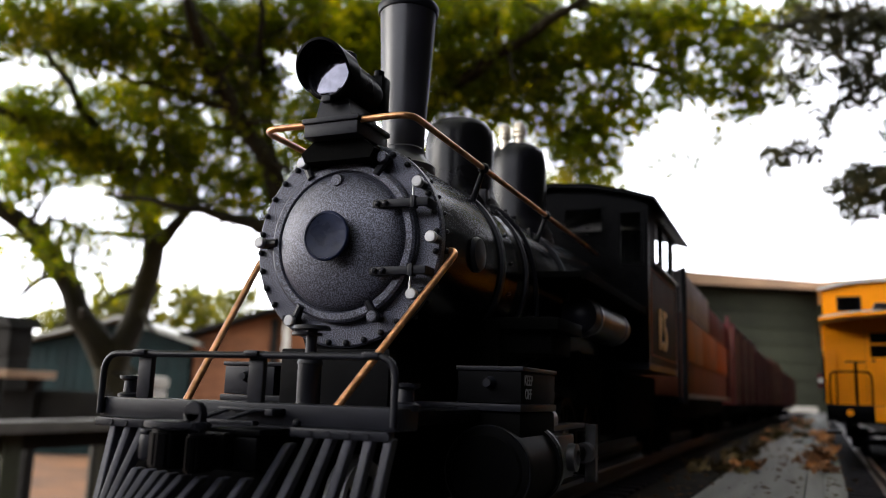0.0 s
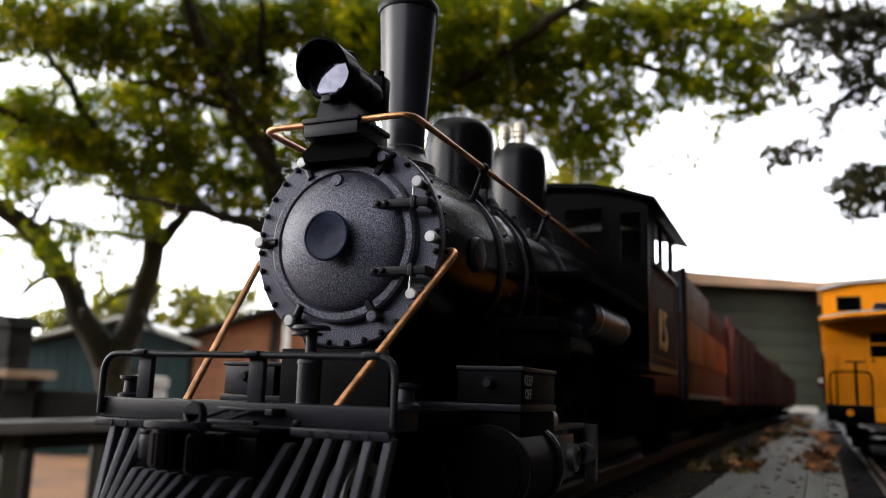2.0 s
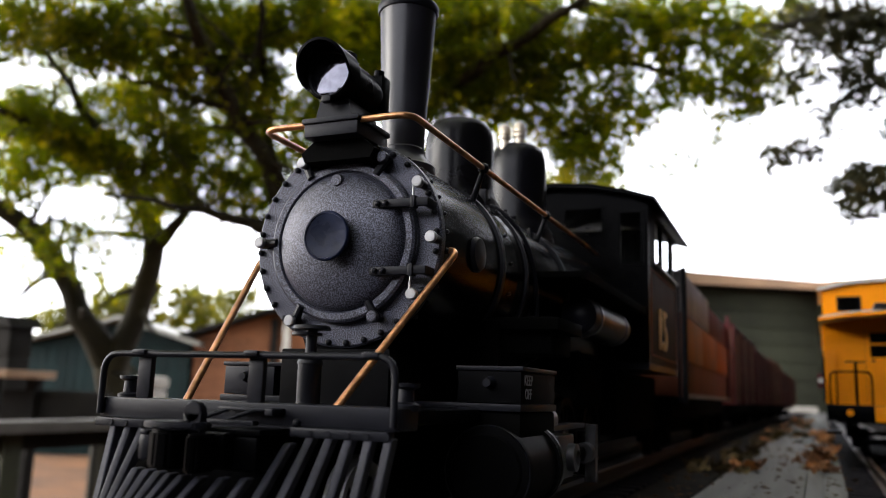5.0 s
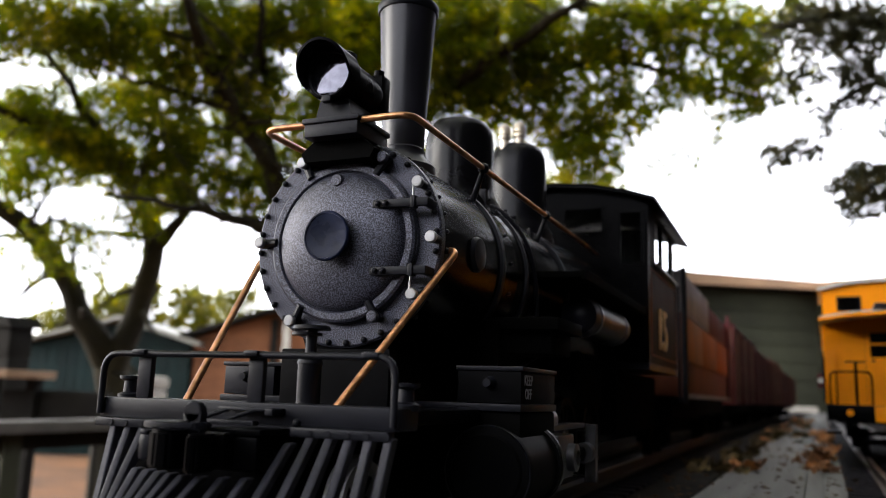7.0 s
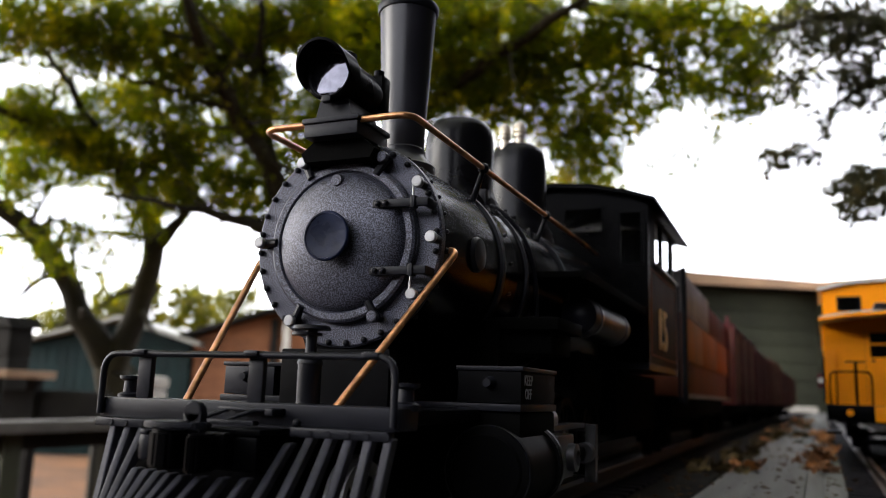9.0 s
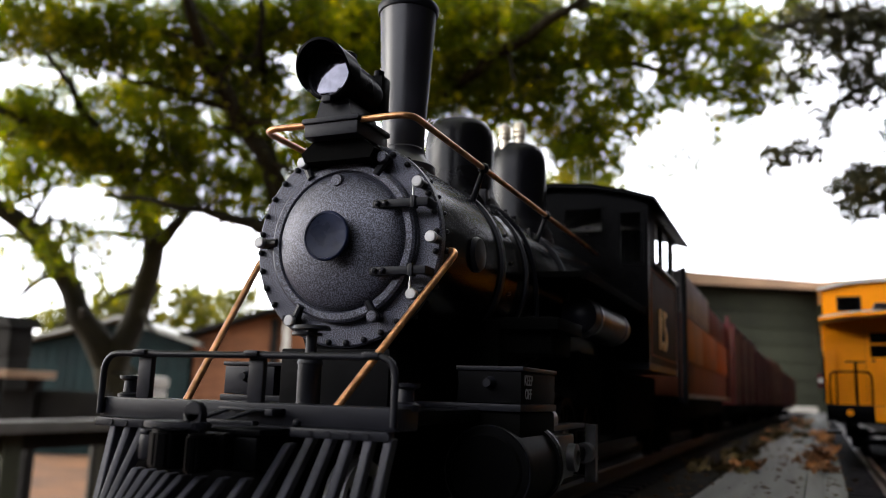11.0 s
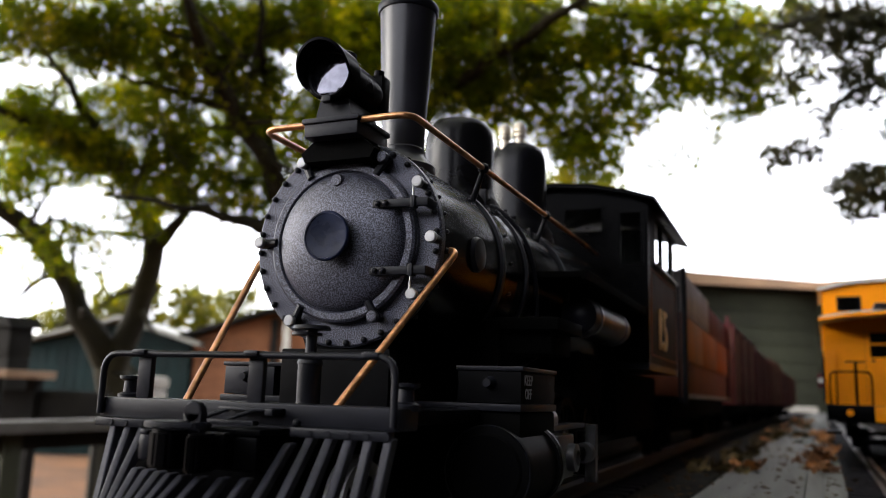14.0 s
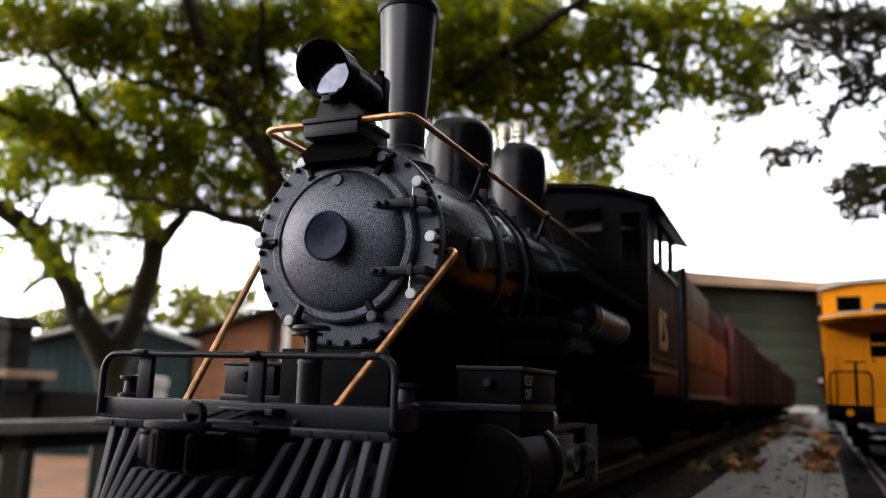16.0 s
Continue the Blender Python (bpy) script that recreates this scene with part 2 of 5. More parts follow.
def wall_with_holes(bm, xs, zs, holes, y0, y1):
    """A slab in one piece, cut into cells at xs and zs; the cells in holes (column, row) stay open."""
    nx, nz = len(xs) - 1, len(zs) - 1
    solid = {(i, j) for i in range(nx) for j in range(nz)} - set(holes)
    grid = {}

    def v(i, j, y):
        if (i, j, y) not in grid:
            grid[i, j, y] = bm.verts.new((xs[i], y, zs[j]))
        return grid[i, j, y]
    for i, j in solid:
        for y in (y0, y1):
            bm.faces.new((v(i, j, y), v(i + 1, j, y), v(i + 1, j + 1, y), v(i, j + 1, y)))
        for di, dj, a, b in ((-1, 0, (0, 0), (0, 1)), (1, 0, (1, 0), (1, 1)), (0, -1, (0, 0), (1, 0)), (0, 1, (0, 1), (1, 1))):
            if (i + di, j + dj) not in solid:
                bm.faces.new((v(i + a[0], j + a[1], y0), v(i + b[0], j + b[1], y0), v(i + b[0], j + b[1], y1), v(i + a[0], j + a[1], y1)))
    bmesh.ops.recalc_face_normals(bm, faces=bm.faces)


def smooth_path(pts, n=6):
    """Catmull-Rom points through pts."""
    pts = [Vector(p) for p in pts]
    ext = [2 * pts[0] - pts[1], *pts, 2 * pts[-1] - pts[-2]]
    out = []
    for i in range(1, len(ext) - 2):
        p0, p1, p2, p3 = ext[i - 1:i + 3]
        for k in range(n):
            t = k / n
            out.append(0.5 * (2 * p1 + (p2 - p0) * t + (2 * p0 - 5 * p1 + 4 * p2 - p3) * t * t + (3 * p1 - p0 - 3 * p2 + p3) * t ** 3))
    return out + [pts[-1]]


def tube(bm, pts, radii, seg=14):
    """A bar bent along pts."""
    pts = [Vector(p) for p in pts]
    if not hasattr(radii, "__len__"):
        radii = [radii] * len(pts)
    rings, side = [], None
    for i, p in enumerate(pts):
        d = (pts[min(i + 1, len(pts) - 1)] - pts[max(i - 1, 0)]).normalized()
        if side is None:
            side = d.orthogonal().normalized()
        side = (side - d * side.dot(d)).normalized()
        up = d.cross(side)
        rings.append([bm.verts.new(p + radii[i] * (side * math.cos(2 * math.pi * k / seg) + up * math.sin(2 * math.pi * k / seg)))
                      for k in range(seg)])
    for a, b in zip(rings, rings[1:]):
        for k in range(seg):
            j = (k + 1) % seg
            bm.faces.new((a[k], a[j], b[j], b[k]))
    bm.faces.new(rings[0][::-1])
    bm.faces.new(rings[-1])


def prism(bm, outline, axis, lo, hi):
    """An outline of 2D points pushed along an axis from lo to hi."""
    def at(p, h):
        return {"x": (h, p[0], p[1]), "y": (p[0], h, p[1]), "z": (p[0], p[1], h)}[axis]
    a = [bm.verts.new(at(p, lo)) for p in outline]
    b = [bm.verts.new(at(p, hi)) for p in outline]
    bm.faces.new(a)
    bm.faces.new(b[::-1])
    for i in range(len(a)):
        j = (i + 1) % len(a)
        bm.faces.new((a[i], b[i], b[j], a[j]))
    bmesh.ops.recalc_face_normals(bm, faces=bm.faces)


def mesh_of(name, bm, mat, angle=35):
    me = bpy.data.meshes.new(name)
    bm.to_mesh(me)
    bm.free()
    me.materials.append(mat)
    me.shade_smooth()
    me.set_sharp_from_angle(angle=radians(angle))
    return me


def part(name, bm, mat, parent=None, label="", angle=35):
    ob = new(name, mesh_of(name, bm, mat, angle) if isinstance(bm, bmesh.types.BMesh) else bm)
    ob.parent = parent
    return tagged(ob, label)


def thing(name, m, label, category, group="", kind=""):
    ob = new(name)
    ob.empty_display_size = 0.05
    ob.matrix_basis = m
    return tagged(ob, label, category, group, kind)


def made(fn, *args, **kw):
    bm = bmesh.new()
    fn(bm, *args, **kw)
    return bm


def lettering(name, words, size, mat, parent, m, label=""):
    """Raised letters in the built-in font, turned into a mesh."""
    cu = bpy.data.curves.new(name, "FONT")
    cu.body, cu.size, cu.extrude, cu.align_x, cu.align_y = words, size, size * 0.02, "CENTER", "CENTER"
    tmp = new("tmp", cu)
    me = bpy.data.meshes.new_from_object(tmp.evaluated_get(bpy.context.evaluated_depsgraph_get()))
    bpy.data.objects.remove(tmp)
    me.materials.clear()
    me.materials.append(mat)
    ob = part(name, me, mat, parent, label)
    ob.matrix_basis = m
    return ob


# ---------- the locomotive ----------
ZB = 0.098   # boiler axis above the origin of the engine


def build_locomotive():
    loco = thing("steam_locomotive", pose(0, 0, -0.008), "black model steam locomotive with copper handrails on rails", "model locomotive")

    # boiler, smokebox and its front
    boiler = part("boiler", made(lathe, [(0.0325, 0.074), (0.034, 0.082), (0.0345, 0.15), (0.0385, 0.2), (0.0385, 0.252)], (0, 0, ZB), "y", 72), BOILER, loco)
    for y, r in ((0.0865, 0.0352), (0.149, 0.0360)):
        part("boiler_band", made(lathe, [(r - 0.002, y - 0.0011), (r, y - 0.0009), (r, y + 0.0009), (r - 0.002, y + 0.0011)], (0, 0, ZB), "y", 72), BLACK, boiler)
    smokebox = part("smokebox", made(lathe, [(0.030, 0.0015), (0.0338, 0.0015), (0.0338, 0.052), (0.0335, 0.056), (0.0335, 0.078), (0.03, 0.078)], (0, 0, ZB), "y", 72), BOILER, loco)
    part("smokebox_band", made(lathe, [(0.033, 0.0565), (0.0348, 0.0567), (0.0348, 0.0595), (0.033, 0.0597)], (0, 0, ZB), "y", 72), BLACK, smokebox)
    rivet = mesh_of("rivet", made(lambda bm: bmesh.ops.create_icosphere(bm, subdivisions=1, radius=0.00085)), BLACK, 80)
    for i in range(36):
        a = radians(10 * i + 5)
        part("rivet", rivet, None, smokebox).location = (0.0339 * math.cos(a), 0.0045, ZB + 0.0339 * math.sin(a))
        if i % 2 == 0:
            part("rivet", rivet, None, smokebox).location = (0.0337 * math.cos(a), 0.07, ZB + 0.0337 * math.sin(a))
    front = part("smokebox_front", made(lathe, [(0.0245, 0.002), (0.0245, -0.001), (0.0264, -0.0012), (0.0266, 0.0), (0.0333, 0.0), (0.0340, 0.0006), (0.0340, 0.003)], (0, 0, ZB), "y", 96), CAST, loco,
                 "stippled graphite-grey front ring with bolts")
    bolt = mesh_of("bolt", made(lambda bm: lathe(bm, [(0.0010, 0.0), (0.0010, -0.0009), (0.0006, -0.0013), (0.0, -0.0014)], (0, 0, 0), "y", 8)), BLACK, 60)
    for i in range(32):
        a = radians(11.25 * i + 4)
        part("bolt", bolt, None, front).location = (0.0325 * math.cos(a), 0.0, ZB + 0.0325 * math.sin(a))
    prof = [(0.0262, -0.001), (0.0262, -0.0028), (0.0254, -0.0034), (0.0234, -0.0034), (0.0229, -0.0026), (0.0224, -0.0030)]
    prof += [(0.0224 * math.cos(radians(a)), -0.003 - 0.0052 * math.sin(radians(a))) for a in range(6, 91, 7)]
    prof += [(0.0, -0.0082)]
    door = part("smokebox_door", made(lathe, prof, (0, 0, ZB), "y", 96), CAST, loco, "domed stippled graphite-grey smokebox door", 30)
    hub = part("hub_cap", made(lathe, [(0.0062, -0.006), (0.0062, -0.0108), (0.0078, -0.0110), (0.0080, -0.0116), (0.0080, -0.0124), (0.0076, -0.0128),
                                       (0.0072, -0.0128), (0.0071, -0.0125), (0.004, -0.0122), (0, -0.0121)], (0, 0, ZB), "y", 64), NAVY, door, "round dark navy cap with raised rim")
    part("medallion", made(lathe, [(0.0020, -0.003), (0.0020, -0.0068), (0.0018, -0.0071), (0, -0.0071)], (-0.0008, 0.0004, ZB + 0.0195), "y", 24), CAST, door)
    for z in (0.1085, 0.0873):
        bm = bmesh.new()
        box(bm, 0.0128, 0.0318, -0.0068, -0.0048, z - 0.0013, z + 0.0013, 0.0003)
        box(bm, 0.0262, 0.0278, -0.0076, -0.0046, z - 0.0019, z + 0.0019, 0.0003)
        box(bm, 0.0300, 0.0318, -0.0060, 0.001, z - 0.0013, z + 0.0013, 0.0002)
        hinge = part("hinge", bm, BLACK, door)
        lo, hi = (z - 0.0016, z + 0.0050) if z > ZB else (z - 0.0058, z + 0.0018)
        rod(bm := bmesh.new(), (0.027, -0.0070, lo), (0.027, -0.0070, hi), 0.00032, seg=10)
        part("hinge_pin", bm, SILVER, hinge, "thin bright steel pin")
        for x in (0.0148, 0.0176):
            part("bolt", bolt, None, hinge).location = (x, -0.0066, z)
    for x, z in ((-0.0150, 0.0266), (-0.0300, 0.0004), (-0.0162, -0.0257), (0.0138, -0.0246), (0.0268, -0.0178), (0.0326, -0.0004), (0.0275, 0.0172), (0.0147, 0.0262)):
        d = Vector((x, 0, z)).normalized()
        side = Vector((-d.z, 0, d.x))
        c = Vector((x, 0, ZB + z))
        bm = bmesh.new()
        if x < 0.025:
            rod(bm, c - d * 0.006 + Vector((0, -0.0035, 0)), c + d * 0.0006 + Vector((0, -0.0022, 0)), 0.0013, 0.0017, 10)
        rod(bm, c + Vector((0, -0.0042, 0)), c + Vector((0, 0.001, 0)), 0.0014, seg=12)
        clamp = part("door_clamp", bm, BLACK, loco)
        part("clamp_knob", made(lathe, [(0.0017, 0.0), (0.0019, -0.0004), (0.0019, -0.0016), (0.0016, -0.0020), (0, -0.0021)], (c.x, -0.0040, c.z), "y", 20),
             CAST if z < -0.02 and 0 < x < 0.02 or (z > 0.02 and x > 0) else SILVER, clamp, "round bolt end")

    # chimney
    stack = part("chimney", made(lathe, [(0.0128, 0.128), (0.0125, 0.1335), (0.0088, 0.1372), (0.0084, 0.139), (0.0084, 0.1402), (0.0081, 0.1406), (0.0082, 0.148), (0.0109, 0.1958), (0.0090, 0.1958), (0.007, 0.16)], (0, 0.0388, 0), "z", 64), STACK, loco, "tall black chimney flaring to the top")
    part("chimney_rim", made(lathe, [(0.0095, 0.1950), (0.0114, 0.1948), (0.0118, 0.1958), (0.0118, 0.1975), (0.0112, 0.1985), (0.0092, 0.1985)], (0, 0.0388, 0), "z", 64), BLACK, stack)

    # headlight
    light = part("headlight", made(lathe, [(0.0, 0.012), (0.0062, 0.012), (0.0074, 0.008), (0.0078, 0.004), (0.0078, -0.0125), (0.0086, -0.0135), (0.0086, -0.0158), (0.0078, -0.0165), (0.0074, -0.0165), (0.0072, -0.012), (0.0, -0.011)], (0, 0, 0.1497), "y", 48), FLAT, loco)
    part("headlight_lens", made(lathe, [(0.0074, -0.0148), (0.0066, -0.01495), (0.004, -0.0150), (0.0, -0.01502)], (0, 0, 0.1497), "y", 40), REFLECTOR, light, "milky silver headlight lens")
    bm = bmesh.new()      # the hood: an upper half shell, long at the top and swept back at its ends
    grid = []
    n = 24
    for i in range(n + 1):
        a = radians(-12 + 222 * i / n)
        u = math.sin(radians(180 * i / n))
        reach = 0.0006 + 0.0074 * u ** 0.62
        grid.append([[bm.verts.new((r * math.cos(a), y, 0.1497 + r * math.sin(a))) for y in (-0.012, -0.016 - reach)] for r in (0.0092, 0.0083)])
    for g, h in zip(grid, grid[1:]):
        bm.faces.new((g[0][0], g[0][1], h[0][1], h[0][0]))
        bm.faces.new((g[1][0], h[1][0], h[1][1], g[1][1]))
        bm.faces.new((g[0][1], g[1][1], h[1][1], h[0][1]))
    bmesh.ops.recalc_face_normals(bm, faces=bm.faces)
    part("headlight_hood", bm, FLAT, light)
    part("headlight_clip", made(box, -0.0016, 0.0016, -0.0172, -0.0150, 0.1402, 0.1424, 0.0003), BLACK, light)
    bm = bmesh.new()
    lathe(bm, [(0.003, 0.0), (0.003, 0.0022), (0.0036, 0.0026), (0.0036, 0.0036), (0.002, 0.0046), (0, 0.0046)], (0, -0.006, 0.1566), "z", 20)
    part("headlight_vent", bm, BLACK, light)
    bm = bmesh.new()
    box(bm, -0.0075, 0.0075, 0.006, 0.0125, 0.1445, 0.1575, 0.0012)
    rod(bm, (0.004, 0.010, 0.1575), (0.004, 0.010, 0.1600), 0.0018, seg=12)
    part("headlight_rear_box", bm, FLAT, light)
    bm = bmesh.new()
    prism(bm, [(-0.0066, 0.1366), (0.0066, 0.1366), (0.0052, 0.1425), (-0.0052, 0.1425)], "y", -0.012, 0.006)
    part("headlight_pedestal", bm, BLACK, loco)
    bm = bmesh.new()
    box(bm, -0.0098, 0.0098, -0.0135, 0.0075, 0.1302, 0.1350, 0.0006)
    box(bm, -0.0104, 0.0104, -0.0142, 0.0080, 0.1346, 0.1364, 0.0004)
    part("headlight_shelf", bm, BLACK, loco)
    bm = bmesh.new()
    prism(bm, [(-0.0085, 0.1306), (0.0085, 0.1306), (0.0135, 0.1265), (0.012, 0.1235), (-0.012, 0.1235), (-0.0135, 0.1265)], "y", -0.0085, 0.006)
    part("headlight_bracket", bm, MATTE, loco)

    # copper handrail round the front and along both sides, with its posts
    rail = [(-0.0272, 0.2515, 0.1352), (-0.0272, -0.0112, 0.1352), (0.0272, -0.0112, 0.1352), (0.0272, 0.2515, 0.1352)]
    part("handrail", made(tube, fillet(rail, 0.006), 0.00108), COPPER, loco, "bent copper handrail")
    for s in (-1, 1):
        for y in (0.0535, 0.139):
            bm = bmesh.new()
            bmesh.ops.create_uvsphere(bm, u_segments=14, v_segments=8, radius=0.0021, matrix=pose(s * 0.0272, y, 0.1352))
            rod(bm, (s * 0.0272, y, 0.1352), (s * 0.0225, y + 0.0005, 0.122), 0.0009, 0.0012, 10)
            part("handrail_post", bm, BLACK, loco)
    for s in (-1, 1):
        bm = bmesh.new()
        tube(bm, fillet([(s * 0.030, 0.0085, 0.0958), (s * 0.0368, 0.0065, 0.0950), (s * 0.0240, -0.0425, 0.0455)], 0.0035), 0.00108)
        part("front_brace", bm, COPPER, loco, "slanting copper brace")

    # domes and whistles
    def dome(y, z0, r, top):
        h = top - z0
        return [(r * 1.28, z0 - 0.006), (r * 1.22, z0 - 0.001), (r * 1.06, z0 + 0.003), (r, z0 + 0.006), (r, z0 + h * 0.62), (r * 0.985, z0 + h * 0.75), (r * 0.93, z0 + h * 0.855),
                (r * 0.80, z0 + h * 0.935), (r * 0.55, z0 + h * 0.98), (r * 0.28, z0 + h * 0.995), (0, z0 + h)]
    sand = part("sand_dome", made(lathe, dome(0.095, 0.132, 0.0152, 0.1708), (0, 0.095, 0), "z", 56), DOME, loco)
    bm = bmesh.new()
    box(bm, 0.012, 0.0185, 0.082, 0.094, 0.1255, 0.1275, 0.0004)
    box(bm, 0.0135, 0.0165, 0.085, 0.090, 0.1275, 0.136, 0.0004)
    part("sand_valve", bm, BLACK, sand)
    steam = part("steam_dome", made(lathe, dome(0.178, 0.136, 0.0153, 0.1845), (0, 0.178, 0), "z", 56), DOME, loco)
    for x, y, z in ((-0.0042, 0.168, 0.1800), (0.0032, 0.170, 0.1812)):
        part("whistle", made(lathe, [(0.0026, -0.004), (0.0026, 0.004), (0.0035, 0.0045), (0.0035, 0.0062), (0.0025, 0.0066), (0.0034, 0.0072), (0.0032, 0.0105), (0.0022, 0.0122), (0.0015, 0.0130), (0, 0.0134)],
                             (x, y, z), "z", 20), BRIGHT, steam, "small bright metal whistle")
    bm = bmesh.new()
    tube(bm, smooth_path([(0.0, 0.145, 0.133), (0.008, 0.155, 0.1325), (0.017, 0.165, 0.129), (0.024, 0.19, 0.1245), (0.028, 0.245, 0.121)], 5), 0.0013)
    part("pipe", bm, BLACK, loco)
    bm = bmesh.new()
    tube(bm, smooth_path([(0.0125, 0.088, 0.131), (0.022, 0.090, 0.1265), (0.0315, 0.094, 0.114), (0.0345, 0.1, 0.095), (0.033, 0.104, 0.075)], 5), 0.0010)
    part("pipe", bm, BLACK, loco)
    part("check_valve", made(lathe, [(0.0, 0.0), (0.006, 0.0), (0.0062, 0.001), (0.0055, 0.0022), (0.0, 0.0028)], (0.0331, 0.031, 0.098), "x", 28), BLACK, loco)

    bm = bmesh.new()
    line = [(0.0215, 0.082 + 0.012 * k, 0.1255 - 0.0004 * k) for k in range(9)]
    tube(bm, line, 0.0009, 8)
    part("feed_pipe", bm, BLACK, loco)
    for k in (1, 2, 4, 6):
        bm = bmesh.new()
        x, y, z = line[k]
        box(bm, x - 0.002, x + 0.002, y - 0.0028, y + 0.0028, z - 0.003, z + 0.0016, 0.0006)
        rod(bm, (x, y, z + 0.001), (x + 0.0006, y, z + 0.0034), 0.0011, seg=8)
        part("pipe_fitting", bm, BLACK, loco)

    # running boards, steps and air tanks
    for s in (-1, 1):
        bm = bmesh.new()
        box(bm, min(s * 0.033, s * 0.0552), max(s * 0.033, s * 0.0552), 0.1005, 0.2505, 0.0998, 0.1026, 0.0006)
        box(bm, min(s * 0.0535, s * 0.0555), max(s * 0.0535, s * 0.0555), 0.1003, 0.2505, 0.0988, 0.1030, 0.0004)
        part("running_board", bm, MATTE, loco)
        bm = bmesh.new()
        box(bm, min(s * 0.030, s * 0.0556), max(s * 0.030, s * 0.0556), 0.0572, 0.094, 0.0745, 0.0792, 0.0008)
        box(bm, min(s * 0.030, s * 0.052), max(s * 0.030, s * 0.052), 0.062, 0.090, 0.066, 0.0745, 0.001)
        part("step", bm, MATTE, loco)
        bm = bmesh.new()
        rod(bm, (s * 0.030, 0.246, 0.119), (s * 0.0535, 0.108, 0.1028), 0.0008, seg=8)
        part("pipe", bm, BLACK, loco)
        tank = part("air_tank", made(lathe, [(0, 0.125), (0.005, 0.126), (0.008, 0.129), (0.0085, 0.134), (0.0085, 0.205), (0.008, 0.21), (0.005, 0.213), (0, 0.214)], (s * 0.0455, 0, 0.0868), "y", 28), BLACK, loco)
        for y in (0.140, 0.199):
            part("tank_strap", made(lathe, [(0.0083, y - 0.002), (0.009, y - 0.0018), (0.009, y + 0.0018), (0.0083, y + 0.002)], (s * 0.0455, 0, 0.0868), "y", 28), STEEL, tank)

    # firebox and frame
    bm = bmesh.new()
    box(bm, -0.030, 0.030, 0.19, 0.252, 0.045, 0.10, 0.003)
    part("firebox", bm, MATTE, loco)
    # black box added to keep the space between the frames dark
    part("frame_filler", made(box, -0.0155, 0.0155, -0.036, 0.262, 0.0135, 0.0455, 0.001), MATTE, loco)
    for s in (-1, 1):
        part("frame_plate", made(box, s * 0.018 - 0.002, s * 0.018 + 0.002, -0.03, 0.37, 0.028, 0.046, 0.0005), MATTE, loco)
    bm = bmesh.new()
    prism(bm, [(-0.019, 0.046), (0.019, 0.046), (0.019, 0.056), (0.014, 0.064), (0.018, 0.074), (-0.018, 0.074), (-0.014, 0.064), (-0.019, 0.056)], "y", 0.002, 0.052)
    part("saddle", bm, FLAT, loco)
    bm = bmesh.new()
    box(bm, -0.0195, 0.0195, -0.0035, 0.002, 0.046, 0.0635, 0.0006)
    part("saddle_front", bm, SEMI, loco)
    # black plate added for the darkness seen between saddle and chest
    part("saddle_gap_filler", made(box, -0.0335, 0.0335, 0.0562, 0.0600, 0.030, 0.078, 0.0006), MATTE, loco)
    # cylinders, valve chests, crossheads
    for s in (-1, 1):
        cyl = part("cylinder", made(lathe, [(0.0, 0.0095), (0.0105, 0.0095), (0.0112, 0.0105), (0.0130, 0.0108), (0.0133, 0.0118), (0.0133, 0.0145), (0.0124, 0.0148), (0.0124, 0.0445), (0.0134, 0.0448), (0.0134, 0.0475), (0.0, 0.048)],
                                            (s * 0.0480, -0.0045, 0.0285), "y", 48), SEMI, loco)
        part("cylinder_rim", made(lathe, [(0.0128, 0.0112), (0.0134, 0.0108), (0.0136, 0.0114), (0.0134, 0.0120), (0.0128, 0.0118)], (s * 0.0480, -0.0045, 0.0285), "y", 48), BLACK, cyl)
        part("cylinder_ring", made(lathe, [(0.0125, 0.0482), (0.0136, 0.0478), (0.0138, 0.0488), (0.0136, 0.0498), (0.012, 0.05)], (s * 0.0480, -0.0045, 0.0285), "y", 48), STEEL, cyl, "thin bright steel ring")
        lo, hi = min(s * 0.0345, s * 0.0556), max(s * 0.0345, s * 0.0556)
        # left chest in the lighter black, right in the darker: side light put into the paint
        chest = part("valve_chest", made(box, lo, hi, 0.0150, 0.0535, 0.0483, 0.0582, 0.0005), SEMI if s == 1 else BLACK, loco, "black steam chest with pale stencilled letters" if s == 1 else "")
        part("chest_lid", made(box, lo - 0.0006, hi + (0.0006 if s == 1 else 0.0085), 0.0144, 0.0541, 0.0583, 0.0597, 0.0004), BLACK, chest)
        lo, hi = min(s * 0.020, s * 0.0560), max(s * 0.020, s * 0.0560)
        part("chest_base", made(box, lo, hi, 0.0135, 0.0545, 0.0459, 0.0482, 0.0004), BLACK, chest)
        part("cylinder_block", made(box, lo, hi - 0.0004 if s == 1 else hi, 0.0148, 0.0535, 0.036, 0.0458, 0.001), MATTE, loco)
        rod(bm := bmesh.new(), (s * 0.0455, 0.0155, 0.0545), (s * 0.0455, 0.0115, 0.0545), 0.0022, 0.0013, 16)
        part("valve_plug", bm, BLACK, chest)
        for z in (0.0385, 0.0165):
            part("guide_bar", made(box, s * 0.0480 - 0.003, s * 0.0480 + 0.003, 0.05, 0.1178, z, z + 0.002, 0.0004), STEEL, loco, "dull steel guide bar")
        c = s * 0.0480
        part("guide_yoke", made(wall_with_holes, (c - 0.010, c - 0.0065, c + 0.0030, c + 0.0075), (0.0165, 0.0190, 0.0370, 0.0400), {(1, 1)}, 0.118, 0.122), STEEL, loco, "dull steel guide yoke")
        bm = bmesh.new()
        box(bm, s * 0.0480 - 0.005, s * 0.0480 + 0.005, 0.068, 0.092, 0.021, 0.037, 0.0012)
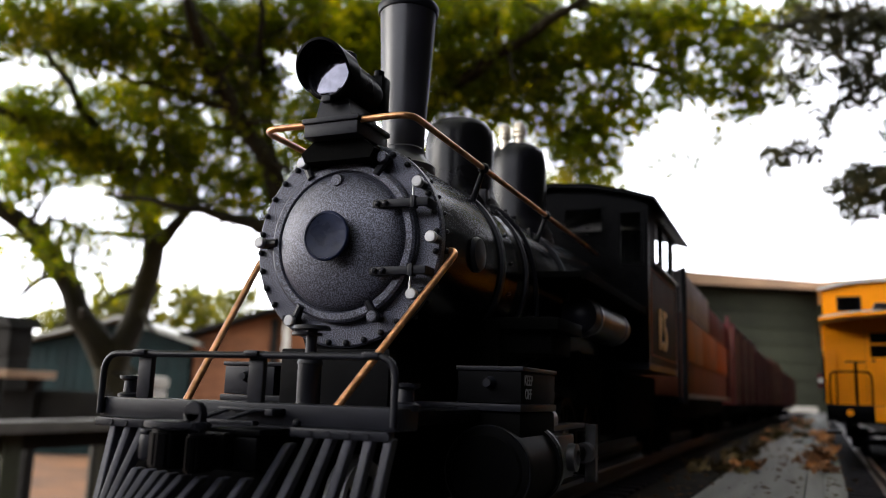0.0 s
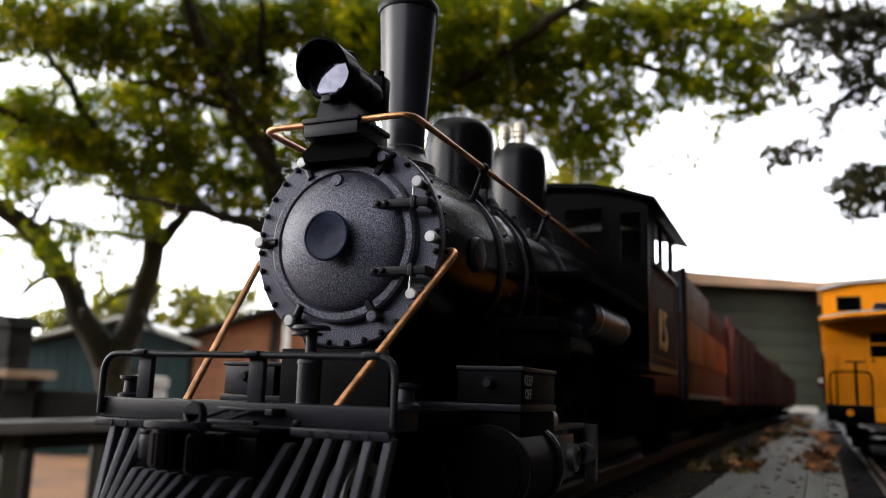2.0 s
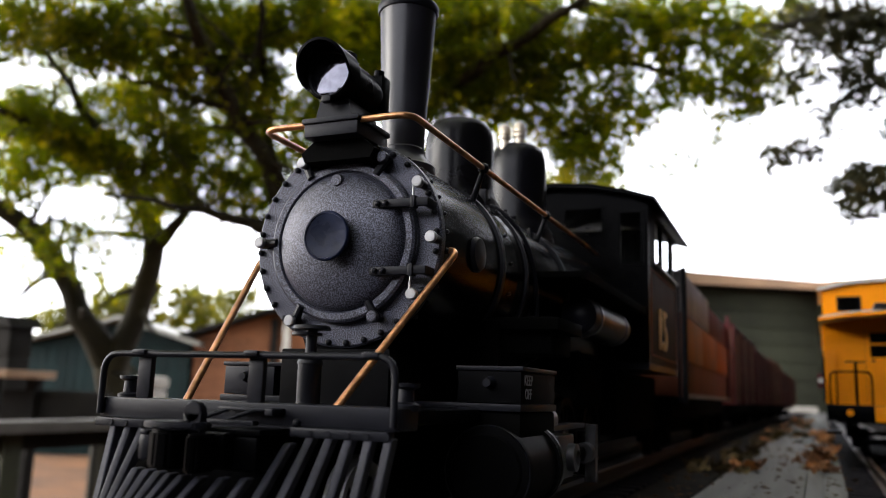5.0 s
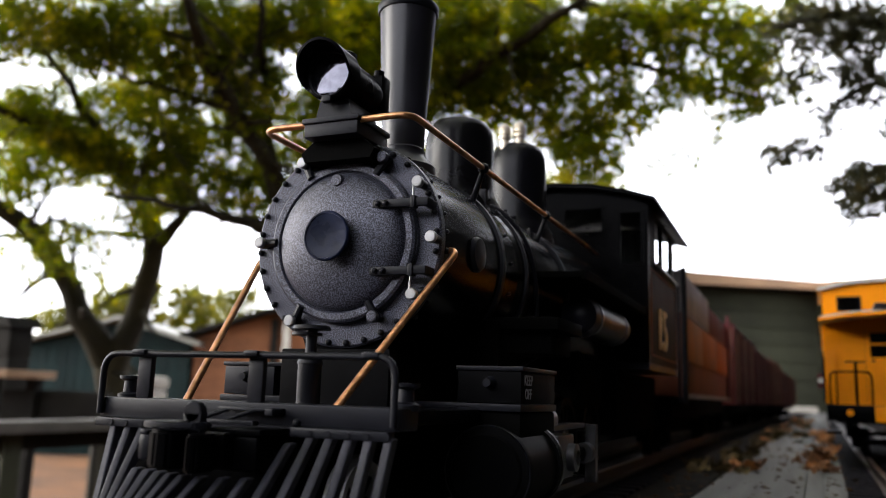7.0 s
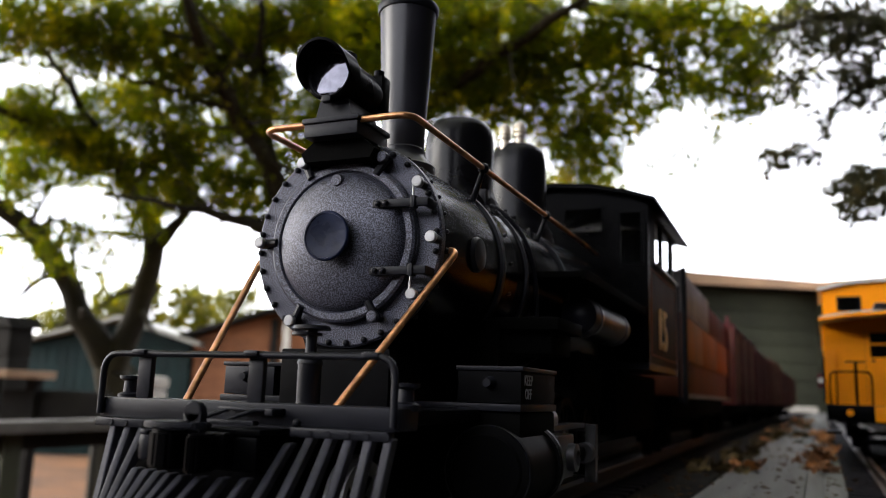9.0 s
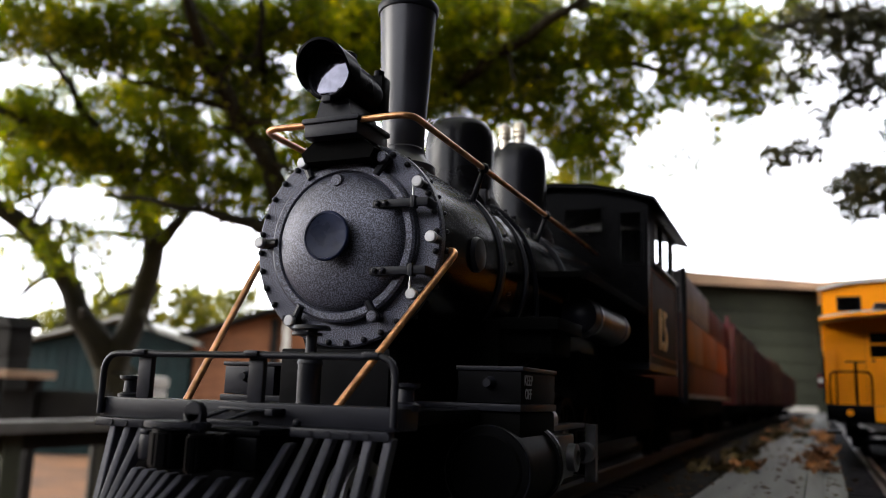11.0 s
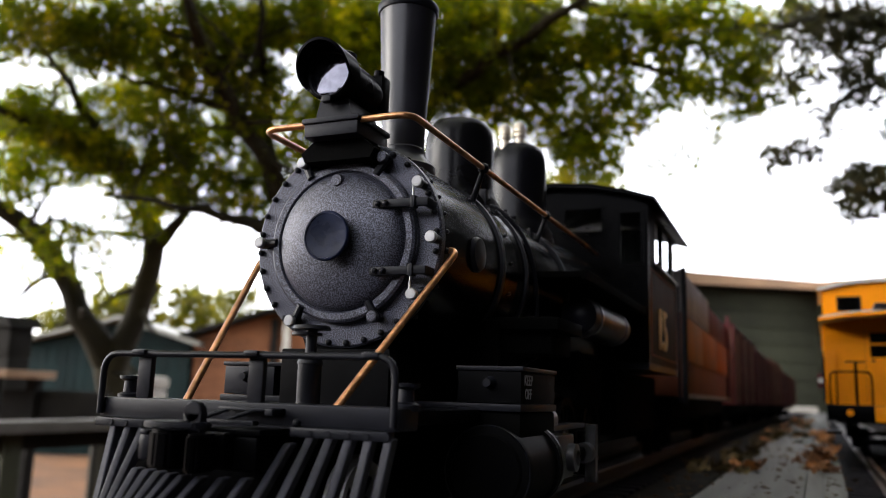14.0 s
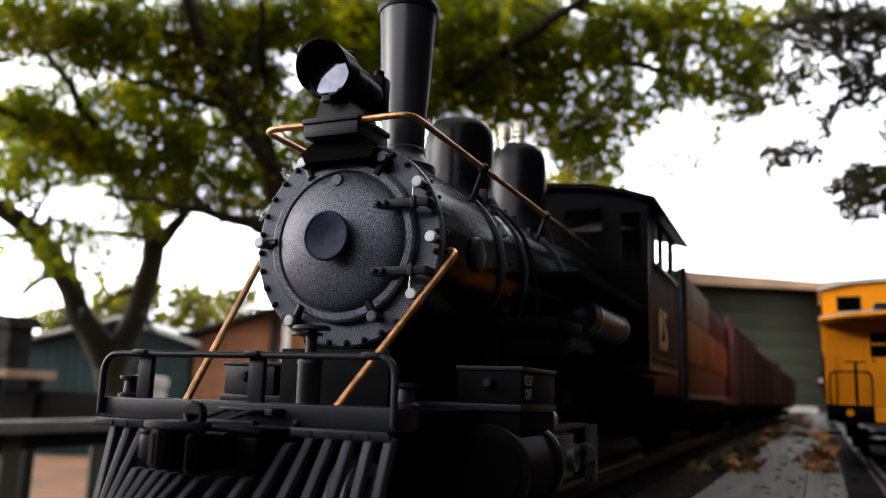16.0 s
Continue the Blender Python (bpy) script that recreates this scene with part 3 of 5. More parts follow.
        lathe(bm, [(0.0052, 0.0), (0.0052, 0.004), (0.003, 0.0045), (0.003, 0.003), (0, 0.003)], (s * 0.0480 + s * 0.004, 0.084, 0.0285), "x", 20)
        rod(bm, (s * 0.0480, 0.048, 0.0285), (s * 0.0480, 0.07, 0.0285), 0.0022, seg=14)
        part("crosshead", bm, STEEL, loco, "dull steel crosshead")
        bm = bmesh.new()
        box(bm, s * 0.051 - 0.001, s * 0.051 + 0.001, 0.084, 0.235, 0.0255, 0.0310, 0.0004)
        part("side_rod", bm, SEMI, loco)
        part("yoke_boss", made(lathe, [(0.0, -0.004), (0.0016, -0.004), (0.0018, -0.0055), (0.0040, -0.0055), (0.0042, -0.0050), (0.0042, 0.0), (0, 0.0)], (s * 0.0515, 0.1178, 0.0285), "y", 28), STEEL, loco, "round dull steel boss")
        bm = bmesh.new()
        lathe(bm, [(0.0, 0.058), (0.0030, 0.0585), (0.0044, 0.061), (0.0044, 0.074), (0.0032, 0.0765), (0.0, 0.077)], (s * 0.0470, 0, 0.0425), "y", 24)
        part("valve_rod_guide", bm, STEEL, loco, "dull steel valve rod guide")
        if s == 1:
            for words, z in (("KEEP", 0.0554), ("OFF", 0.0512)):
                t = lettering("lettering", words, 0.0040, PALE, chest, pose(0.0557, 0.0222, z, 90, 0, 90), "pale stencilled letters")
                t.scale = (1.0, 1.15, 1)

    # wheels
    def wheel(r, w, spokes):
        bm = bmesh.new()
        lathe(bm, [(r * 0.80, -w / 2), (r, -w / 2), (r * 1.08, -w / 2 + 0.0001), (r * 1.08, -w / 2 + 0.0012), (r, -w / 2 + 0.0018), (r * 0.985, w / 2), (r * 0.84, w / 2), (r * 0.80, w / 4), (r * 0.80, -w / 2)], (0, 0, 0), "x", 40)
        return mesh_of("tyre", bm, SILVER if r < 0.015 else SEMI)

    def centre(r, w, spokes):
        bm = bmesh.new()
        lathe(bm, [(0.0, -w / 3), (r * 0.25, -w / 3), (r * 0.25, w / 2), (0, w / 2)], (0, 0, 0), "x", 20)
        return mesh_of("wheel", bm, FLAT)
    for r, w, sp, places in ((0.0215, 0.006, 12, (0.125, 0.178, 0.231)), (0.0125, 0.005, 8, (-0.030,))):
        tyre, hubm = wheel(r, w, sp), centre(r, w, sp)
        spoke = mesh_of("spoke", made(rod, (0, 0, 0.2 * r), (0, 0, 0.83 * r), r * 0.075, r * 0.055, 6), FLAT)
        for y in places:
            for s in (-1, 1):
                wh = part("wheel", hubm, None, loco)
                wh.matrix_basis = pose(s * 0.0248, y, 0.008 + r, 0, 0, 0 if s == 1 else 180)
                part("tyre", tyre, None, wh)
                for k in range(sp):
                    part("spoke", spoke, None, wh).matrix_basis = pose(0, 0, 0, 360 * k / sp)
            rod(bm := bmesh.new(), (-0.024, y, 0.008 + r), (0.024, y, 0.008 + r), 0.003, seg=12)
            part("axle", bm, FLAT, loco)

    # pilot deck, beam, rail and cowcatcher
    bm = bmesh.new()
    box(bm, -0.0465, 0.0465, -0.0505, -0.0395, 0.0415, 0.0470, 0.0006)
    part("pilot_beam", bm, BLACK, loco)
    part("bolt", bolt, None, loco).location = (0.0185, -0.0505, 0.0425)
    part("pilot_deck", made(box, -0.043, 0.043, -0.0396, 0.014, 0.0425, 0.0462, 0.0004), FLAT, loco)
    path = [(-0.0458, -0.0512, 0.0425), (-0.0458, -0.0512, 0.0590), (0.0454, -0.0512, 0.0590), (0.0454, -0.0512, 0.0425)]
    part("pilot_rail", made(tube, fillet(path, 0.0055), 0.0009), BLACK, loco)
    for x in (-0.0325, 0.0045):
        bm = bmesh.new()
        box(bm, x - 0.0026, x + 0.0020, -0.0496, -0.0476, 0.0470, 0.0588, 0.0004)
        box(bm, x - 0.0022, x + 0.0022, -0.0530, -0.0470, 0.0586, 0.0602, 0.0006)
        part("rail_post", bm, BLACK, loco)
    bm = bmesh.new()
    box(bm, 0.0365, 0.0412, -0.0525, -0.0495, 0.0586, 0.0601, 0.0006)
    part("rail_clip", bm, BLACK, loco)
    bm = bmesh.new()
    rod(bm, (0.0120, -0.036, 0.046), (0.0120, -0.036, 0.0585), 0.0032, seg=20)
    rod(bm, (0.0120, -0.036, 0.0575), (0.0120, -0.036, 0.0590), 0.0036, 0.0030, 20)
    rod(bm, (0.0120, -0.036, 0.0585), (0.0120, -0.036, 0.0672), 0.0015, seg=14)
    rod(bm, (0.0105, -0.036, 0.0652), (0.0105, -0.036, 0.0660), 0.0042, seg=24)
    rod(bm, (0.0120, -0.036, 0.0668), (0.0120, -0.036, 0.0678), 0.0052, 0.0048, 28)
    part("standpipe", bm, BLACK, loco, "black standpipe with a handwheel on top")
    for x in (-0.0440, 0.0440):
        part("corner_stud", made(lathe, [(0.0036, 0.0462), (0.0036, 0.0478), (0.0022, 0.0484), (0.0020, 0.0515), (0.0034, 0.0521), (0.0034, 0.0530), (0, 0.0531)], (x, -0.042, 0), "z", 20), BLACK, loco)
    bm = bmesh.new()
    box(bm, -0.045, -0.0275, -0.0535, -0.0495, 0.0392, 0.0415, 0.0004)
    box(bm, 0.0185, 0.0450, -0.0535, -0.0495, 0.0392, 0.0415, 0.0004)
    box(bm, -0.0276, 0.0186, -0.0510, -0.0495, 0.0392, 0.0415)
    for i in range(17):
        x = -0.0391 + 0.00525 * i
        if 2 < i < 12:
            continue
        rod(bm, (x, -0.0538, 0.0403), (x, -0.0530, 0.0403), 0.0008, seg=8)
    cow = part("cowcatcher", bm, BLACK, loco)
    for i in range(17):
        x = -0.0391 + 0.00525 * i
        reach = 0.0285 * max(0.2, 1.5 - 31 * abs(x))
        a, b = Vector((x, -0.0515, 0.0400)), Vector((x * 0.93, -0.0515 - reach, 0.0115))
        if 2 < i < 12:      # those under the drawbar start lower
            a = a.lerp(b, 0.08 if i == 11 else 0.36)
        bm = bmesh.new()
        sx = 0.0011
        prof = [(a.y - 0.0012, a.z), (a.y + 0.0022, a.z), (b.y + 0.0022, b.z), (b.y - 0.0012, b.z)]
        prism(bm, prof, "x", a.x - sx, a.x + sx)
        for v in bm.verts:
            v.co.x += (b.x - a.x) * (a.z - v.co.z) / (a.z - b.z)
        bmesh.ops.bevel(bm, geom=list(bm.edges), offset=0.0003, segments=1, affect="EDGES")
        part("slat", bm, SLAT, cow)
    bm = bmesh.new()
    pts = [(x * 0.93, -0.0515 - 0.0285 * max(0.2, 1.5 - 31 * abs(x)), 0.0115) for x in (-0.0425, -0.03, -0.015, 0.0, 0.015, 0.03, 0.0425)]
    tube(bm, pts, 0.0016, 10)
    part("bottom_bar", bm, BLACK, cow)

    # black sheet added to stand for the dark between the slats
    part("slat_gap_filler", made(box, -0.038, 0.0165, -0.0490, -0.0465, 0.0120, 0.0410, 0.0005), FLAT, loco)

    # coupler
    bm = bmesh.new()
    box(bm, -0.0030, 0.0150, -0.0620, -0.0490, 0.0310, 0.0392, 0.0010)
    box(bm, -0.0080, 0.0085, -0.0660, -0.0600, 0.0318, 0.0400, 0.0010)
    box(bm, 0.0000, 0.0165, -0.0632, -0.0500, 0.0395, 0.0410, 0.0004)
    part("drawbar", bm, FLAT, loco)
    bm = bmesh.new()
    outline = [(-0.0085, -0.0630), (-0.0092, -0.0690), (-0.0078, -0.0732), (-0.0045, -0.0748), (-0.0010, -0.0742), (0.0005, -0.0715), (0.0005, -0.0630)]
    prism(bm, outline, "z", 0.0316, 0.0404)
    bmesh.ops.bevel(bm, geom=list(bm.edges), offset=0.0007, segments=2, affect="EDGES")
    coupler = part("coupler", bm, FLAT, loco, "black knuckle coupler")
    bm = bmesh.new()
    outer = [(-0.0095, -0.0640), (-0.0100, -0.0700), (-0.0088, -0.0742), (-0.0050, -0.0760), (0.0020, -0.0756), (0.0060, -0.0742), (0.0078, -0.0712), (0.0070, -0.0686)]
    inner = [(0.0052, -0.0692), (0.0055, -0.0712), (0.0042, -0.0728), (0.0012, -0.0736), (0.0000, -0.0700), (0.0000, -0.0640)]
    prism(bm, outer + inner, "z", 0.0408, 0.0425)
    bmesh.ops.bevel(bm, geom=list(bm.edges), offset=0.0004, segments=2, affect="EDGES")
    part("top_lip", bm, BLACK, coupler)
    bm = bmesh.new()
    box(bm, -0.0112, -0.0078, -0.0728, -0.0660, 0.0330, 0.0394, 0.0012)
    box(bm, -0.0106, -0.0084, -0.0732, -0.0690, 0.0390, 0.0402, 0.0004)
    part("side_lug", bm, BLACK, coupler)
    bm = bmesh.new()
    outline = [(0.0040, -0.0670), (0.0038, -0.0722), (0.0044, -0.0748), (0.0060, -0.0757), (0.0076, -0.0746), (0.0080, -0.0722), (0.0074, -0.0670)]
    prism(bm, outline, "z", 0.0312, 0.0398)
    bmesh.ops.bevel(bm, geom=list(bm.edges), offset=0.0005, segments=2, affect="EDGES")
    part("knuckle", bm, FLAT, coupler)
    bm = bmesh.new()
    lathe(bm, [(0, -0.0013), (0.0023, -0.0013), (0.0026, -0.0009), (0.0026, 0.0009), (0.0023, 0.0013), (0, 0.0013)], (0.0004, -0.0670, 0.0446), "y", 28)
    box(bm, -0.0022, 0.0030, -0.0683, -0.0657, 0.0395, 0.0446, 0.0004)
    part("coupler_pin", bm, BLACK, coupler)
    bm = bmesh.new()
    for x0, x1 in ((-0.0055, 0.0010), (0.0026, 0.0088)):
        rod(bm, (x0, -0.0585, 0.0426), (x1, -0.0548, 0.0454), 0.0006, seg=8)
    box(bm, -0.0062, 0.0120, -0.0600, -0.0575, 0.0416, 0.0428, 0.0003)
    box(bm, -0.0024, 0.0142, -0.0556, -0.0505, 0.0450, 0.0458, 0.0003)
    box(bm, 0.0124, 0.0146, -0.0560, -0.0500, 0.0440, 0.0458, 0.0004)
    part("cut_lever", bm, BLACK, loco)
    build_cab(loco)
    return loco


def build_cab(loco):
    """Cab: front wall with two windows a side, side walls with an opening, arched roof, open back."""
    bm = bmesh.new()
    y0, y1 = 0.2505, 0.2530
    zt = 0.1640
    xs = (-0.057, -0.0535, -0.0402, -0.0305, -0.0065, 0.0065, 0.0305, 0.0402, 0.0535, 0.057)
    wall_with_holes(bm, xs, (0.072, 0.129, 0.1485, 0.1605, zt), {(1, 1), (1, 2), (7, 1), (7, 2), (3, 2), (3, 3), (5, 2), (5, 3)}, y0, y1)
    prism(bm, [(-0.057, zt), (0.057, zt), (0.045, 0.1700), (0.025, 0.1745), (0, 0.1765), (-0.025, 0.1745), (-0.045, 0.1700)], "y", y0, y1)
    bmesh.ops.remove_doubles(bm, verts=bm.verts, dist=1e-6)
    cab = part("cab", bm, FLAT, loco, "black cab with open side windows")
    # black panel added to block the sky, so the front windows look into darkness
    part("cab_blackout", made(box, -0.042, 0.042, 0.3680, 0.3705, 0.072, 0.174), FLAT, cab)
    for s in (-1, 1):
        for a, b, lo, hi in ((0.0065, 0.0305, 0.1485, zt), (0.0402, 0.0535, 0.129, 0.1605)):
            bm = bmesh.new()
            xa, xb = min(s * a, s * b), max(s * a, s * b)
            for q in ((xa - 0.001, xb + 0.001, lo - 0.001, lo + 0.0008), (xa - 0.001, xb + 0.001, hi - 0.0008, hi + 0.001), (xa - 0.001, xa + 0.0008, lo, hi), (xb - 0.0008, xb + 0.001, lo, hi)):
                box(bm, q[0], q[1], y0 - 0.0008, y0 + 0.0002, q[2], q[3])
            fr = part("window_frame", bm, FLAT, cab)
            part("pane", made(box, xa, xb, y0 + 0.001, y0 + 0.0016, lo, hi), PANE, fr, "clear pane")
        # side wall
        bm = bmesh.new()
        xa, xb = (0.0548, 0.0570) if s == 1 else (-0.0570, -0.0548)
        wall_with_holes(bm, (0.2532, 0.276, 0.301, 0.308, 0.346, 0.358, 0.372), (0.072, 0.1325, 0.1610, 0.1640), {(1, 1), (3, 1), (5, 1)}, xa, xb)
        for v in bm.verts:
            v.co.x, v.co.y = v.co.y, v.co.x
        bmesh.ops.recalc_face_normals(bm, faces=bm.faces)
        wall = part("side_wall", bm, SEMI, cab)
        bm = bmesh.new()
        xo = xb if s == 1 else xa
        for q in ((0.258, 0.368, 0.076, 0.0772), (0.258, 0.368, 0.1268, 0.128), (0.258, 0.2592, 0.076, 0.128), (0.3668, 0.368, 0.076, 0.128)):
            box(bm, min(xo, xo + s * 0.0004), max(xo, xo + s * 0.0004), *q)
        part("panel_line", bm, BROWN, wall, "thin faded brown panel line")
        part("sill", made(box, min(xo, xo + s * 0.002), max(xo, xo + s * 0.002), 0.270, 0.362, 0.1305, 0.1325, 0.0004), BLACK, wall)
        t = lettering("number", "15", 0.036, GOLD, wall, pose(xo + s * 0.0004, 0.300, 0.0925, 90, 0, 90 * s), "faded gold painted numerals")
        t.scale = (1.1, 1, 1)
    bm = bmesh.new()
    arc = [(0.0625, 0.1655), (0.0622, 0.1672), (0.045, 0.1728), (0.025, 0.1772), (0.0, 0.1795), (-0.025, 0.1772), (-0.045, 0.1728), (-0.0622, 0.1672), (-0.0625, 0.1655), (-0.045, 0.1704), (-0.025, 0.1748), (0, 0.1770), (0.025, 0.1748), (0.045, 0.1704)]
    prism(bm, arc, "y", 0.2435, 0.4080)
    part("cab_roof", bm, FLAT, cab)
    # black block added for the dark under the cab; hides the tender front
    part("under_cab_filler", made(box, -0.036, 0.036, 0.262, 0.408, 0.030, 0.0675, 0.002), MATTE, loco)
    part("cab_floor", made(box, -0.0565, 0.0565, 0.2532, 0.372, 0.068, 0.072), BLACK, cab)
    for s in (-1, 1):
        rod(bm := bmesh.new(), (s * 0.0575, 0.378, 0.05), (s * 0.0575, 0.378, 0.132), 0.001, seg=10)
        part("grab_rail", bm, BLACK, cab)


build_locomotive()

# ---------- rolling stock ----------
def add_truck(car, y, z_rail, gauge=0.045):
    """A four-wheel truck under a car, in the car's space."""
    r = 0.0115
    for s in (-1, 1):
        bm = bmesh.new()
        box(bm, s * 0.031 - 0.002, s * 0.031 + 0.002, y - 0.034, y + 0.034, z_rail + 0.010, z_rail + 0.016, 0.0008)
        box(bm, s * 0.031 - 0.003, s * 0.031 + 0.003, y - 0.010, y + 0.010, z_rail + 0.006, z_rail + 0.024, 0.001)
        for k in (-0.026, 0.026):
            box(bm, s * 0.031 - 0.003, s * 0.031 + 0.003, y + k - 0.005, y + k + 0.005, z_rail + 0.007, z_rail + 0.018, 0.001)
        part("truck_frame", bm, MATTE, car)
        for k in (-0.026, 0.026):
            bm = bmesh.new()
            lathe(bm, [(0, -0.003), (r * 1.1, -0.003), (r * 1.1, -0.0018), (r, -0.0012), (r, 0.003), (r * 0.82, 0.003), (r * 0.75, 0.0015), (r * 0.3, 0.0015), (r * 0.3, 0.003), (0, 0.003)], (0, 0, 0), "x", 24)
            w = part("wheel", bm, SEMI, car)
            w.matrix_basis = pose(s * (gauge / 2 + 0.0012), y + k, z_rail + r, 0, 0, 0 if s == 1 else 180)
            if s == 1:
                rod(bm := bmesh.new(), (-0.022, y + k, z_rail + r), (0.022, y + k, z_rail + r), 0.002, seg=8)
                part("axle", bm, MATTE, car)


def build_tender():
    """Tender: grey riveted top plates and a maroon bunker over an orange and brown lower body; origin on the rails at its front."""
    car = thing("tender", pose(0.0, 0.418, 0), "long locomotive tender with grey riveted top, maroon bunker and orange sides", "model tender")
    L, w, L1 = 0.45, 0.055, 0.212
    body = part("body", made(box, -w, w, 0, L, 0.046, 0.110, 0.001), BROWN, car)
    top = part("top_plates", made(box, -w - 0.0006, w + 0.0006, -0.0006, L1, 0.1105, 0.1425, 0.0012), GREY, car, "grey riveted plates")
    part("bunker", made(box, -w, w, L1 + 0.004, L - 0.002, 0.1105, 0.1380, 0.0015), MAROON, car, "dark maroon bunker")
    rv = mesh_of("rivet", made(lambda bm: bmesh.ops.create_icosphere(bm, subdivisions=1, radius=0.0011)), GREY, 80)
    for k in range(11):
        for z in (0.114, 0.139):
            part("rivet", rv, None, top).location = (w + 0.0007, 0.006 + 0.02 * k, z)
    for k in range(6):
        part("rivet", rv, None, top).location = (w + 0.0007, 0.006, 0.114 + 0.005 * k)
    for s in (-1, 1):
        for y0, y1 in ((0.006, 0.146), (0.149, 0.296), (0.299, L - 0.004)):
            part("side_panel", made(box, min(s * w, s * (w + 0.0012)), max(s * w, s * (w + 0.0012)), y0, y1, 0.074, 0.1085, 0.0004), ORANGE, body, "orange side panel")
        part("side_strip", made(box, min(s * w, s * (w + 0.0022)), max(s * w, s * (w + 0.0022)), -0.0005, L, 0.0445, 0.0485, 0.0005), GREY, body)
        part("end_post", made(box, s * (w + 0.002) - 0.002, s * (w + 0.002) + 0.002, L - 0.008, L + 0.002, 0.046, 0.150, 0.0006), MAROON, body, "dark maroon end post")
        bm = bmesh.new()
        rod(bm, (s * 0.0575, -0.006, 0.040), (s * 0.0575, -0.006, 0.143), 0.0022, seg=10)
        rod(bm, (s * 0.0575, -0.006, 0.142), (s * 0.052, 0.004, 0.142), 0.0016, seg=8)
        part("corner_post", bm, BLACK, car, "black corner post")
    bm = bmesh.new()
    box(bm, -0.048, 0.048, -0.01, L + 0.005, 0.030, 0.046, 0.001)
    # low box added to fill the open space below with darkness
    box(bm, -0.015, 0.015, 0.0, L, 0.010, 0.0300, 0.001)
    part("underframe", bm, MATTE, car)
    add_truck(car, 0.055, 0.0)
    add_truck(car, L - 0.06, 0.0)


def build_freight_car(m, L, top, paint, boards_paint, label, w=0.054, posts=None):
    """A wooden car with upright boards between posts; origin on the rails at its front."""
    car = thing("freight_car", m, label, "model freight car", "freight cars behind the tender")
    body = part("body", made(box, -w, w, 0, L, 0.040, top, 0.0008), paint, car)
    n = max(4, round(L / 0.03))
    bd = mesh_of("board", made(box, -0.0008, 0.0014, -L / n / 2 + 0.0006, L / n / 2 - 0.0006, 0.044, top - 0.003, 0.0003), boards_paint)
    for i in range(n):
        for s in (-1, 1):
            part("board", bd, None, body).matrix_basis = pose(s * w, (i + 0.5) * L / n, 0, 0, 0, 0 if s == 1 else 180)
    nb = 9
    be = mesh_of("board", made(box, -w / nb + 0.0006, w / nb - 0.0006, -0.0014, 0.0008, 0.044, top - 0.003, 0.0003), boards_paint)
    for i in range(nb):
        part("board", be, None, body).location = (-w + (2 * i + 1) * w / nb, 0, 0)
    for s in (-1, 1):
        for y in (0.004, L * 0.34, L * 0.66, L - 0.004):
            part("post", made(box, s * (w + 0.0026) - 0.0016, s * (w + 0.0026) + 0.0016, y - 0.004, y + 0.004, 0.040, top + 0.001, 0.0004), posts or paint, body)
    part("top_rail", made(box, -w - 0.002, w + 0.002, -0.002, L + 0.002, top - 0.001, top + 0.0025, 0.0006), paint, body)
    bm = bmesh.new()
    box(bm, -0.046, 0.046, -0.008, L + 0.008, 0.028, 0.040, 0.001)
    # low box added so that no bright gap shows below the car
    box(bm, -0.015, 0.015, 0.0, L, 0.010, 0.0300, 0.001)
    part("underframe", bm, MATTE, car)
    rod(bm := bmesh.new(), (0, -0.018, 0.031), (0, 0.0, 0.031), 0.004, seg=8)
    part("coupler", bm, MATTE, car)
    add_truck(car, 0.055, 0.0)
    add_truck(car, L - 0.055, 0.0)


